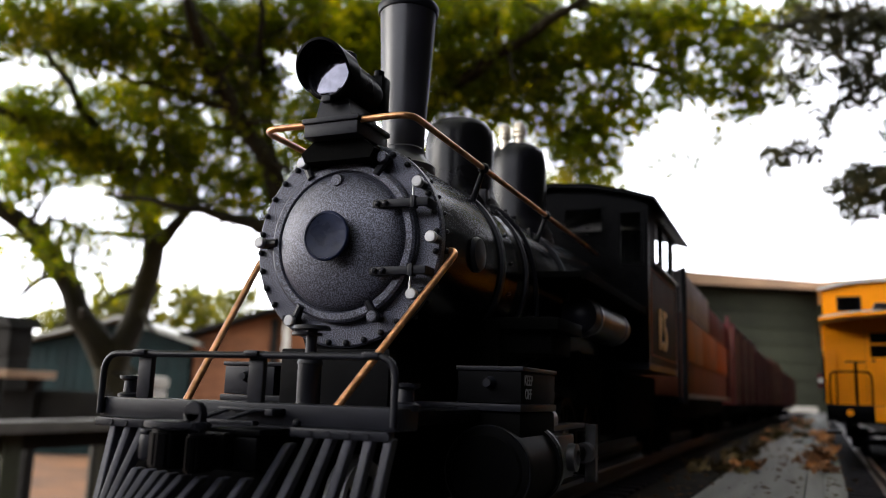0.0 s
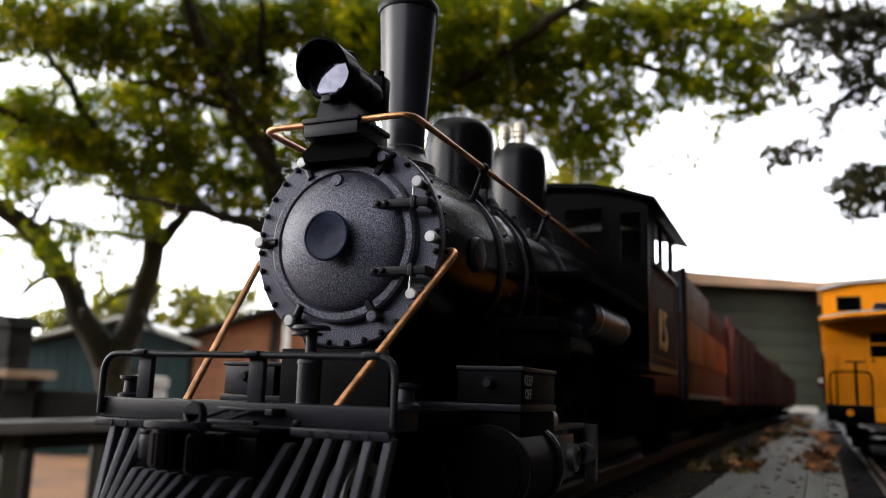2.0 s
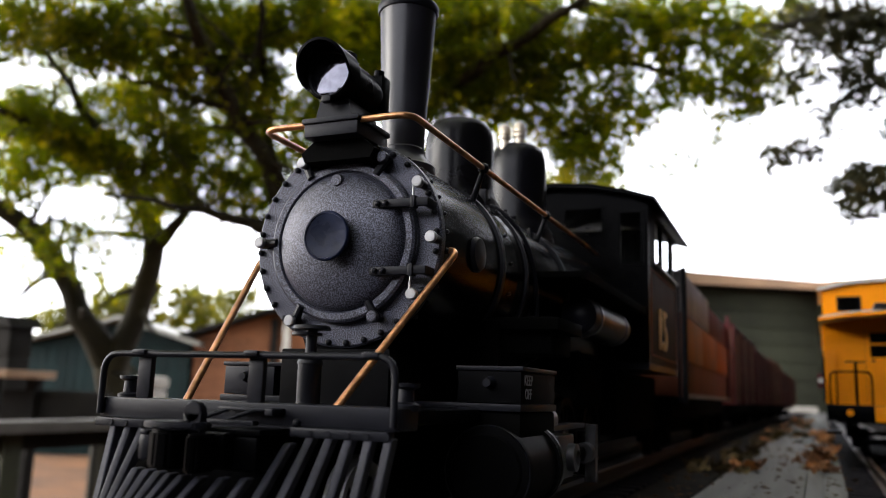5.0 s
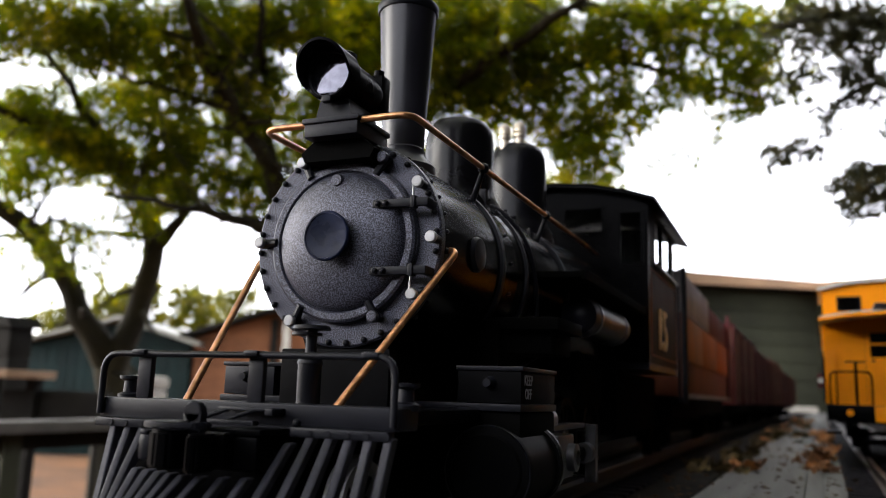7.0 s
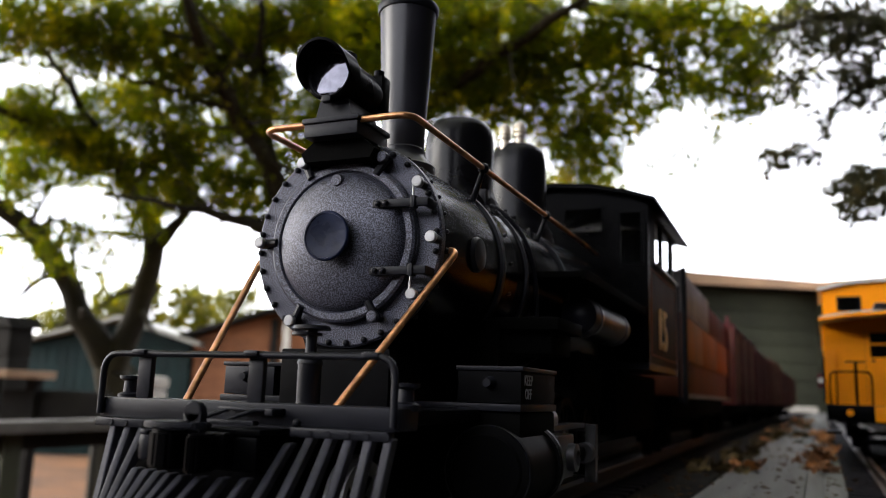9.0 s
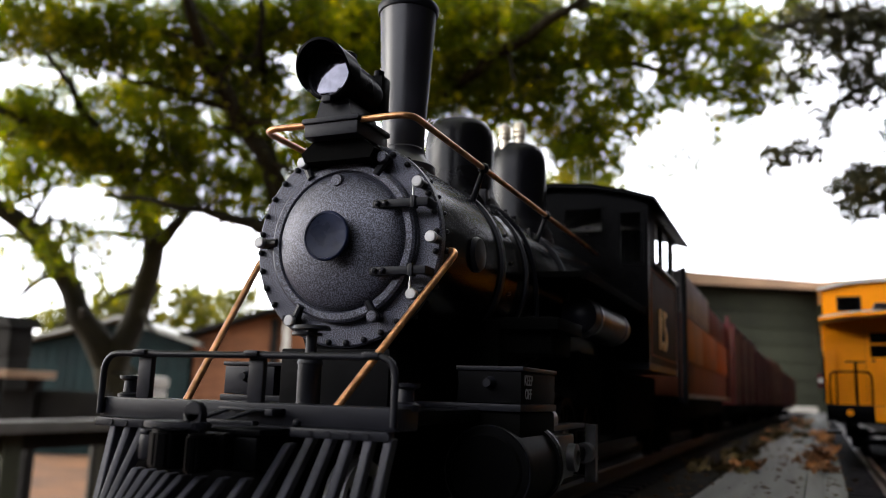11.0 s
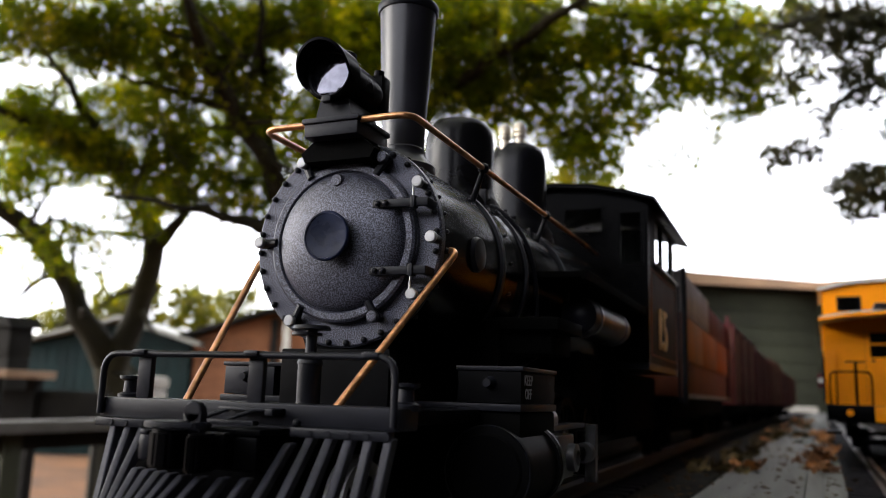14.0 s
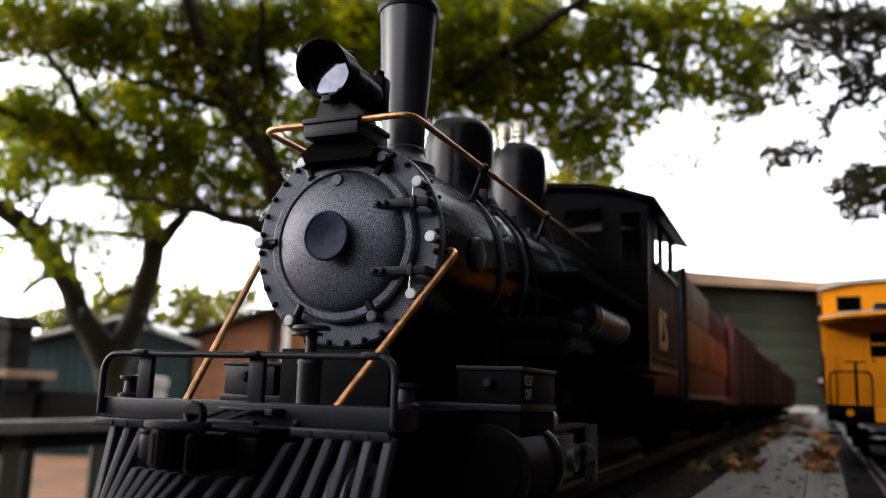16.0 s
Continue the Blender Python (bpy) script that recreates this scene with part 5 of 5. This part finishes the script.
BIG_TREE_RIGHT_LIMBS = (
    ((-3.028, 5.400, 1.669, 0.085), (-2.690, 5.300, 2.033, 0.068), (-2.223, 5.100, 2.226, 0.056), (-1.751, 4.900, 2.393, 0.046), (-1.376, 4.750, 2.482, 0.038), (-1.068, 4.600, 2.551, 0.030), (-0.863, 4.500, 2.621, 0.022)),
    ((-1.785, 5.111, 2.492, 0.040), (-1.094, 5.206, 2.393, 0.030), (-0.578, 5.132, 2.212, 0.020), (-0.146, 5.027, 2.001, 0.012), (0.179, 4.978, 1.835, 0.008)),
    ((-1.167, 4.998, 2.737, 0.040), (-0.551, 4.970, 2.541, 0.025), (-0.027, 4.894, 2.384, 0.016), (0.438, 4.799, 2.197, 0.012), (0.774, 4.755, 2.025, 0.008)),
    ((-2.217, 5.193, 2.245, 0.030), (-1.754, 5.298, 2.162, 0.022), (-1.424, 5.366, 1.974, 0.015), (-1.086, 5.346, 1.683, 0.008)),
)
RIGHT_TREE_LIMBS = (
    ((1.166, 5.289, -1.050, 0.160), (1.162, 5.167, 0.755, 0.130), (1.021, 4.881, 1.348, 0.100), (0.854, 4.602, 1.853, 0.060)),
    ((0.994, 4.858, 1.408, 0.040), (0.707, 4.538, 1.280, 0.020), (0.475, 4.356, 1.130, 0.010)),
    ((0.903, 4.657, 1.675, 0.040), (0.616, 4.409, 1.745, 0.020), (0.384, 4.241, 1.527, 0.010), (0.312, 4.237, 1.381, 0.006), (0.081, 4.106, 1.259, 0.004)),
    ((0.854, 4.602, 1.853, 0.040), (0.573, 4.335, 2.036, 0.025), (0.297, 4.110, 2.009, 0.015), (0.052, 4.023, 1.915, 0.008)),
)
FORK_TREE_CLUMPS = (
    (-4.73, 3.73, 1.91, 0.40, 0.20, 1.30),
    (-4.55, 4.22, 2.06, 0.39, 0.24, 1.04),
    (-4.80, 4.07, 1.70, 0.59, 0.19, 1.43),
    (-4.39, 4.58, 1.68, 0.44, 0.20, 1.30),
    (-5.33, 4.10, 1.51, 0.22, 0.17, 0.59),
    (-4.68, 4.74, 1.36, 0.25, 0.16, 0.91),
    (-5.11, 4.61, 1.12, 0.59, 0.27, 0.34),
    (-5.27, 4.23, 1.00, 0.26, 0.26, 0.26),
    (-4.44, 3.14, 2.21, 0.25, 0.22, 1.04),
    (-4.04, 4.47, 1.91, 0.39, 0.26, 1.30),
)
BIG_TREE_CLUMPS = (
    (-4.00, 3.10, 2.22, 0.31, 0.16, 1.04),
    (-3.81, 3.41, 2.19, 0.40, 0.23, 1.30),
    (-3.55, 3.83, 2.33, 0.42, 0.30, 1.43),
    (-3.35, 4.26, 2.28, 0.32, 0.48, 1.56),
    (-3.72, 4.58, 1.51, 0.30, 0.21, 1.17),
    (-3.53, 4.50, 1.74, 0.25, 0.29, 1.30),
    (-2.86, 4.20, 2.52, 0.31, 0.23, 1.30),
    (-3.08, 4.75, 2.03, 0.30, 0.34, 1.17),
    (-2.74, 4.71, 2.42, 0.33, 0.46, 1.43),
    (-3.74, 3.92, 2.01, 0.43, 0.14, 1.17),
    (-2.05, 4.86, 2.64, 0.37, 0.29, 1.43),
    (-2.29, 5.04, 2.31, 0.30, 0.34, 1.30),
    (-2.64, 4.80, 2.73, 0.25, 0.30, 1.30),
    (-3.42, 4.90, 1.66, 0.24, 0.26, 1.17),
    (-3.57, 4.89, 1.38, 0.20, 0.15, 1.04),
    (-4.04, 4.34, 1.41, 0.25, 0.15, 1.04),
)
BIG_TREE2_CLUMPS = (
    (-1.64, 4.93, 2.61, 0.44, 0.28, 1.06),
    (-1.72, 5.19, 2.23, 0.42, 0.25, 1.32),
    (-1.30, 5.21, 2.47, 0.45, 0.33, 1.06),
    (-1.31, 5.41, 2.00, 0.37, 0.23, 1.32),
    (-1.16, 5.31, 1.68, 0.30, 0.16, 1.14),
    (-0.79, 5.09, 2.51, 0.43, 0.31, 1.06),
    (-0.70, 5.20, 2.15, 0.35, 0.19, 0.88),
    (-0.94, 5.25, 1.95, 0.28, 0.18, 0.97),
    (-0.34, 4.97, 2.43, 0.37, 0.24, 0.97),
    (-0.25, 5.07, 2.11, 0.31, 0.17, 0.88),
    (0.07, 4.94, 2.35, 0.32, 0.19, 0.88),
    (0.05, 5.01, 1.95, 0.21, 0.12, 0.70),
    (-0.32, 5.21, 1.78, 0.13, 0.05, 0.22),
    (-0.61, 5.33, 1.68, 0.23, 0.10, 0.26),
    (-0.15, 5.05, 1.89, 0.22, 0.09, 0.70),
    (-0.04, 4.94, 2.11, 0.18, 0.14, 0.79),
)
FILL_CLUMPS = (
    (-5.74, 4.40, 2.17, 0.33, 0.17, 1.10),
    (-5.19, 4.40, 1.95, 0.30, 0.16, 1.20),
    (-5.59, 4.30, 1.81, 0.25, 0.13, 0.90),
    (-3.59, 4.60, 2.77, 0.30, 0.22, 1.20),
    (-1.85, 5.40, 2.85, 0.36, 0.24, 1.20),
    (-2.12, 5.40, 2.52, 0.30, 0.20, 1.20),
    (-3.07, 4.90, 2.87, 0.30, 0.25, 1.20),
)
LOOSE_CLUMPS = (
    (-0.25, 4.90, 1.68, 0.06, 0.03, 0.90),
    (-0.54, 4.90, 1.50, 0.14, 0.05, 0.10),
    (-0.37, 4.90, 1.43, 0.08, 0.05, 0.12),
    (-5.39, 4.30, 1.59, 0.28, 0.10, 0.60),
    (-4.58, 4.50, 1.53, 0.25, 0.08, 0.80),
    (-4.96, 4.40, 1.22, 0.20, 0.09, 0.35),
    (-3.70, 4.70, 1.68, 0.20, 0.18, 0.80),
    (-5.66, 4.30, 2.04, 0.25, 0.12, 0.80),
    (-4.11, 3.90, 2.73, 0.22, 0.10, 0.80),
    (-0.78, 5.20, 2.37, 0.18, 0.14, 0.59),
    (-1.09, 5.20, 2.14, 0.20, 0.12, 0.59),
    (-1.25, 5.20, 1.76, 0.20, 0.10, 0.39),
    (-1.54, 5.30, 2.31, 0.25, 0.15, 0.52),
)
EDGE_CLUMPS = (
    (-4.77, 3.60, 2.74, 0.30, 0.12, 0.60),
    (-4.28, 3.80, 2.78, 0.30, 0.12, 0.60),
    (-3.39, 4.00, 2.71, 0.30, 0.13, 0.66),
    (-2.91, 4.40, 2.79, 0.30, 0.14, 0.66),
    (-2.02, 5.00, 2.93, 0.35, 0.14, 0.33),
    (-1.25, 5.00, 2.79, 0.32, 0.14, 0.30),
    (-0.76, 4.90, 2.64, 0.30, 0.14, 0.27),
    (-0.29, 4.80, 2.50, 0.30, 0.16, 0.21),
    (-0.02, 4.70, 2.22, 0.25, 0.16, 0.17),
    (0.18, 4.50, 1.93, 0.20, 0.14, 0.15),
    (-0.26, 4.80, 1.97, 0.24, 0.12, 0.17),
    (-0.55, 4.90, 1.89, 0.22, 0.10, 0.18),
    (-0.80, 5.10, 2.31, 0.25, 0.20, 0.27),
)
RIGHT_TREE_CLUMPS = (
    (0.33, 4.23, 2.01, 0.24, 0.15, 0.72),
    (0.54, 4.33, 2.01, 0.24, 0.18, 0.80),
    (0.57, 4.40, 1.71, 0.18, 0.15, 0.80),
    (0.28, 4.19, 1.54, 0.10, 0.03, 0.80),
    (0.16, 4.18, 1.32, 0.18, 0.05, 1.30),
    (0.07, 4.16, 1.26, 0.06, 0.04, 0.72),
    (0.34, 4.24, 1.45, 0.04, 0.09, 0.80),
    (0.49, 4.36, 1.14, 0.16, 0.15, 1.60),
    (0.42, 4.36, 1.00, 0.05, 0.06, 0.40),
    (0.18, 4.22, 1.76, 0.15, 0.12, 0.48),
    (0.69, 4.50, 1.46, 0.12, 0.15, 0.56),
    (0.43, 4.31, 1.83, 0.15, 0.12, 0.56),
)
HEDGE_CLUMPS = (
    (-14.79, 13.00, 1.32, 0.75, 0.47, 1.00),
    (-13.86, 13.34, 1.59, 0.75, 0.62, 0.90),
    (-13.11, 13.64, 1.74, 0.62, 0.69, 1.00),
    (-12.03, 14.14, 1.54, 0.87, 0.56, 1.00),
    (-11.85, 15.26, 1.91, 0.79, 0.46, 1.00),
    (-3.55, 15.09, 4.12, 1.00, 0.28, 1.00),
    (-12.13, 14.00, 2.08, 0.50, 0.31, 0.60),
)


def leaf_clump(center, rx, rz, density, size, rng):
    """Leaves set along short twigs inside an uneven cloud round the origin."""
    verts, faces = [], []
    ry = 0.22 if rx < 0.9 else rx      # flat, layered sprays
    area = math.pi * rx * rz
    leaves = int(density * 7.0 * area / (0.42 * size * size))
    run = 9 if rx > 0.2 else 5
    twigs = max(3, leaves // run)
    for t in range(twigs):
        while True:
            p = Vector((rng.uniform(-1, 1), rng.uniform(-1, 1), rng.uniform(-1, 1)))
            if p.length < 1:
                break
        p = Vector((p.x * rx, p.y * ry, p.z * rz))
        d = Vector((rng.gauss(0, 1), rng.gauss(0, 1), rng.gauss(-0.25, 0.5))).normalized()
        step = size * rng.uniform(0.35, 0.6)
        for k in range(run):
            q = p + d * step * (k - run // 2) + Vector((rng.gauss(0, 1), rng.gauss(0, 1), rng.gauss(0, 1))) * size * 0.22
            if size < 0.1 and rx > 0.2:      # gaps between the sprays
                w = q + Vector(center)
                w.y *= 0.3
                if noise.noise(w * 3.3) < -0.40:
                    continue
            a = (d + Vector((rng.gauss(0, 0.8), rng.gauss(0, 0.8), rng.gauss(-0.3, 0.6)))).normalized()
            b = a.cross(Vector((rng.gauss(0, 0.7), rng.gauss(0, 0.7), 1))).normalized()
            c = a.cross(b)
            s = size * rng.uniform(0.6, 1.2)
            n = len(verts)
            w = s * rng.uniform(0.30, 0.42)
            fold = s * rng.uniform(0.05, 0.16)
            verts += [q, q + a * s * 0.45 + b * w + c * fold, q + a * s, q + a * s * 0.45 - b * w + c * fold]
            faces += [(n, n + 1, n + 2), (n, n + 2, n + 3)]
    me = bpy.data.meshes.new("leaf_clump")
    me.from_pydata([tuple(v) for v in verts], [], faces)
    return me


def build_tree(name, limbs, clumps, leaf, size, label, seed):
    rng = random.Random(seed)
    base = limbs[0][0] if limbs else (*clumps[0][:2], GROUND, 0)
    origin = Vector((base[0], base[1], GROUND))
    tree = thing(name, pose(*origin), label, "tree")
    for i, limb in enumerate(limbs):
        pts = [Vector(p[:3]) - origin for p in limb]
        path = smooth_path(pts, 6)
        radii = []
        for k in range(len(path)):
            u = k / 6
            j = min(int(u), len(limb) - 2)
            radii.append((limb[j][3] + (limb[j + 1][3] - limb[j][3]) * (u - j)) * (1 + 0.10 * noise.noise(path[k] * 6)))
        for k in range(1, len(path) - 1):
            path[k] = path[k] + Vector((noise.noise(path[k] * 3 + Vector((5, 0, 0))), noise.noise(path[k] * 3), noise.noise(path[k] * 3 + Vector((0, 9, 0))))) * 0.05
        bm = bmesh.new()
        tube(bm, path, radii, 12)
        if i:
            for k in range(2, len(path) - 1, 2):      # side twigs
                d = Vector((rng.gauss(0, 1), rng.gauss(0, 0.6), rng.gauss(0.4, 0.8))).normalized()
                ln = rng.uniform(0.25, 0.7)
                mid = path[k] + d * ln * 0.5 + Vector((rng.gauss(0, 0.05), 0, rng.gauss(0, 0.05)))
                tube(bm, [path[k], mid, path[k] + d * ln], [radii[k] * 0.3 + 0.002, radii[k] * 0.2 + 0.002, 0.002], 6)
        part("trunk" if i == 0 else "limb", bm, BARK, tree, angle=80)
    for c in clumps:
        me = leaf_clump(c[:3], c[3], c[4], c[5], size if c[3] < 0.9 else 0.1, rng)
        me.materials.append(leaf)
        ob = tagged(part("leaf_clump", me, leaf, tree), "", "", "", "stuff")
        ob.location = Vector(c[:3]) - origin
        if leaf is not LEAF_FAR:
            SWAYING.append((ob, c[5], seed))
    return tree


SWAYING = []
# the crown carried on over the tracks, mostly out of view, added to hold back skylight
OVERHEAD = []
for i in range(6):
    for j in range(5):
        OVERHEAD.append((-7.2 + 1.1 * i, 1.0 + 1.3 * j, 3.7 + 0.35 * math.sin(2.1 * i + 1.3 * j) + 0.4 * j, 0.95, 0.45, 0.6))
for i in range(8):
    for j in range(6):
        OVERHEAD.append((-6.6 + 1.1 * i, -3.2 + 1.15 * j, 3.35 + 0.3 * math.sin(1.9 * i + 1.1 * j), 0.95, 0.4, 0.5))
for i in range(13):      # the sprays behind the limbs
    for j in range(4):
        x = -7.6 + 0.60 * i + 0.2 * math.sin(3 * j + i)
        low = 2.15 - 0.17 * max(0, x + 7.3) if x < -4 else 1.85 + 0.15 * math.sin(2 * i)
        if x < -1.3:
            OVERHEAD.append((x, 5.75 + 0.25 * math.sin(1.7 * i + 2.3 * j), low + 0.25 + 0.46 * j, 0.46, 0.30, 0.22))
build_tree("forked_tree", FORK_TREE_LIMBS, FORK_TREE_CLUMPS, LEAF, 0.043, "forked tree with mottled bark and green leaves", 3)
build_tree("spreading_tree", BIG_TREE_LIMBS + BIG_TREE_RIGHT_LIMBS, BIG_TREE_CLUMPS + BIG_TREE2_CLUMPS + FILL_CLUMPS + LOOSE_CLUMPS + EDGE_CLUMPS + tuple(OVERHEAD), LEAF, 0.041, "large spreading tree with light and dark green leaves", 7)
build_tree("overhanging_tree", RIGHT_TREE_LIMBS, RIGHT_TREE_CLUMPS, LEAF_DARK, 0.038, "tree whose dark leafy twigs hang against the sky", 11)
bushes = build_tree("far_hedge", (), HEDGE_CLUMPS, LEAF_FAR, 0.16, "row of yellow-green bushes behind the sheds", 13)
tagged(bushes, "", "bushes", "", "stuff")

# ---------- loose leaves on the deck ----------
def fallen_leaf(rng, size, mat):
    """A dry crumpled leaf with pointed lobes, a raised midrib, curled edges and a stalk."""
    bm = bmesh.new()
    n, rings = 30, 3
    curl, roll, seed = rng.uniform(0.3, 0.9), rng.uniform(-0.6, 0.6), rng.uniform(0, 50)
    rows = []
    for k in range(n):
        a = 2 * math.pi * k / n
        lobe = 0.30 + 0.20 * abs(math.cos(2.5 * a)) ** 0.7 + 0.03 * math.sin(11 * a + seed)
        row = []
        for j in range(1, rings + 1):
            r = lobe * size * j / rings
            x, y = r * math.cos(a) * 1.25, r * math.sin(a) * 0.85
            z = curl * (y * y + 0.4 * x * x) / size + roll * x * y / size + 0.10 * size * noise.noise(Vector((x, y, 0)) * (4.5 / size) + Vector((seed, 0, 0))) * j
            row.append(bm.verts.new((x, y, z)))
        rows.append(row)
    c = bm.verts.new((0, 0, 0))
    for k in range(n):
        p, q = rows[k], rows[(k + 1) % n]
        bm.faces.new((c, p[0], q[0]))
        for j in range(rings - 1):
            bm.faces.new((p[j], p[j + 1], q[j + 1], q[j]))
    rod(bm, (-size * 0.25, 0, 0.0), (-size * 0.85, size * 0.08, size * 0.10), size * 0.014, size * 0.009, 6)
    low = min(v.co.z for v in bm.verts)
    for v in bm.verts:
        v.co.z -= low
    return mesh_of("fallen_leaf", bm, mat, 40)


rng = random.Random(21)
leaf_kinds = [fallen_leaf(rng, s, DRY) for s in (0.016, 0.020, 0.024, 0.013, 0.018, 0.022)]
old_kinds = [fallen_leaf(rng, s, OLD_LEAF) for s in (0.012, 0.016, 0.020, 0.014)]


def drop_leaf(kind, x, y, up=0.0, tilt=14):
    ob = part("fallen_leaf", kind, None)
    ob.matrix_basis = pose(x, y, DECK + 0.0006 + up, rng.uniform(-tilt, tilt), rng.uniform(-tilt, tilt), rng.uniform(0, 360))
    tagged(ob, "dry curled orange-brown leaf lying on the deck" if kind in leaf_kinds else "dull brown leaf lying beside the track", "fallen leaf", "fallen leaves on the deck")


# the near pair, the drift against the side track, the heap between the tracks, the old ones along the train
for x, y in ((0.0835, 0.470), (0.0930, 0.478), (0.1010, 0.486), (0.0900, 0.505)):
    drop_leaf(leaf_kinds[rng.choice((1, 2))], x, y)
for i in range(44):
    y = 0.46 + 0.95 * rng.random() ** 1.2
    drop_leaf(rng.choice(leaf_kinds), side_line(y) - 0.054 - 0.016 * rng.random() ** 2 - (0.006 if y < 0.6 else 0.0), y, 0.008 * rng.random() ** 2, 34)
for i in range(60):
    y = 0.95 + 2.2 * rng.random() ** 1.1
    drop_leaf(rng.choice(leaf_kinds[:2] + old_kinds), rng.uniform(0.078, 0.135) + 0.025 * (y - 0.9), y, 0.004 * rng.random() ** 2, 24)
for i in range(60):
    y = 0.42 + 1.3 * rng.random()
    drop_leaf(rng.choice(old_kinds), rng.gauss(0.066, 0.010) + 0.022 * y, y, 0.0, 24)

# crumbled leaves and needles along the plank edges
verts, faces = [], []
for i in range(900):
    y = 0.2 + 2.6 * rng.random() ** 1.4
    x = rng.choice((rng.gauss(0.052, 0.012), rng.gauss(0.118, 0.02), rng.gauss(0.142, 0.008), rng.uniform(0.05, 0.15))) + 0.030 * y
    a, s = rng.uniform(0, 6.28), rng.uniform(0.0009, 0.0032)
    c, d, k = s * math.cos(a), s * math.sin(a), len(verts)
    z = DECK + 0.0012 + rng.uniform(0, 0.001)
    w = rng.uniform(0.15, 0.5)
    verts += [(x - c, y - d, z), (x + d * w, y - c * w, z + 0.4 * s), (x + c, y + d, z), (x - d * w, y + c * w, z + 0.3 * s)]
    faces += [(k, k + 1, k + 2), (k, k + 2, k + 3)]
me = bpy.data.meshes.new("leaf_litter")
me.from_pydata(verts, [], faces)
me.materials.append(LITTER)
tagged(new("leaf_litter", me), "crumbled brown leaf litter scattered over the deck", "leaf litter", "", "stuff")

# ---------- deck planks, last ----------
deck = thing("deck", pose(0, 0, 0), "weathered grey timber deck carrying the model tracks", "deck", "", "structure")
part("bearer_sheet", made(box, -0.13, 1.1, -0.6, 6.0, DECK - 0.075, DECK - 0.030), DARK_WOOD, deck)
x = -0.125
for width, up in ((0.095, 0), (0.087, 0), (0.0575, 0), (0.011, 0.0030), (0.0205, 0.0003), (0.094, -0.0008), (0.09, 0), (0.09, 0), (0.14, 0), (0.14, 0), (0.14, 0)):
    bounds = (-0.6, 1.02, 2.9, 6.0) if int(x * 1000) % 2 else (-0.6, 1.9, 4.1, 6.0)
    for y0, y1 in zip(bounds, bounds[1:]):
        bm = bmesh.new()
        box(bm, x + 0.0005, x + width - 0.0005, y0 + 0.001, y1 - 0.001, DECK - 0.030, DECK + up, 0.0008)
        for v in bm.verts:      # the planks bend with the tracks
            v.co.x += 0.030 * max(0.0, v.co.y)
        # dark soil on the train side; right of the grey, the caboose's shade painted in
        part("plank", bm, SOIL_AND_SHADE if x < 0.05 or x > 0.145 else GREY_WOOD, deck)
    x += width
for px in (-0.08, 0.5, 1.05):
    for py in (-0.4, 1.2, 2.8, 4.4):
        part("deck_post", made(box, px - 0.045, px + 0.045, py - 0.045, py + 0.045, GROUND - 0.05, DECK - 0.075), DARK_WOOD, deck)


def motions():
    """The leaves sway in a light wind, clump by clump; the thin hanging twigs dip in one gust and lift in the next."""
    gusts = ((0.0, 0.0), (0.5, 0.2), (1.0, 0.0), (2.0, 0.3), (3.0, 0.1), (4.0, 0.1), (5.2, 0.4), (6.5, 0.7), (7.0, 0.6), (7.5, 0.2), (8.0, -0.1), (8.5, -0.8), (9.0, -1.0), (9.8, -0.7),
             (10.6, 0.0), (11.5, 0.3), (12.0, 0.7), (12.5, 0.8), (13.0, 1.0), (13.5, 0.7), (14.0, 0.3), (15.0, -0.1), (16.0, 0.0))
    for k, (ob, density, seed) in enumerate(SWAYING):
        base = ob.location.copy()
        r = random.Random(100 + k)
        if seed == 11:
            amp = 0.017 * r.uniform(0.5, 1.1)
            walk(ob, [(t, pose(base.x + 0.45 * amp * g, base.y, base.z + amp * g, 0, -1.2 * g, 0)) for t, g in gusts])
            continue
        amp = 0.009
        f1, f2, p1, p2, p3 = r.uniform(0.16, 0.28), r.uniform(0.4, 0.6), r.uniform(0, 6.28), r.uniform(0, 6.28), r.uniform(0, 6.28)
        rows = []
        for i in range(33):
            t = i * 0.5
            gust = 0.6 + 0.4 * math.sin(2 * math.pi * t / 9 + 0.4)
            a = gust * (0.6 * math.sin(2 * math.pi * f1 * t + p1) + 0.4 * math.sin(2 * math.pi * f2 * t + p2))
            b = gust * (0.6 * math.sin(2 * math.pi * f1 * t + p3) + 0.4 * math.sin(2 * math.pi * f2 * t + p1))
            rows.append((t, pose(base.x + amp * a, base.y + amp * 0.5 * b, base.z + amp * b, 0.5 * a, 0.5 * b, 0.3 * a)))
        walk(ob, rows)


motions()
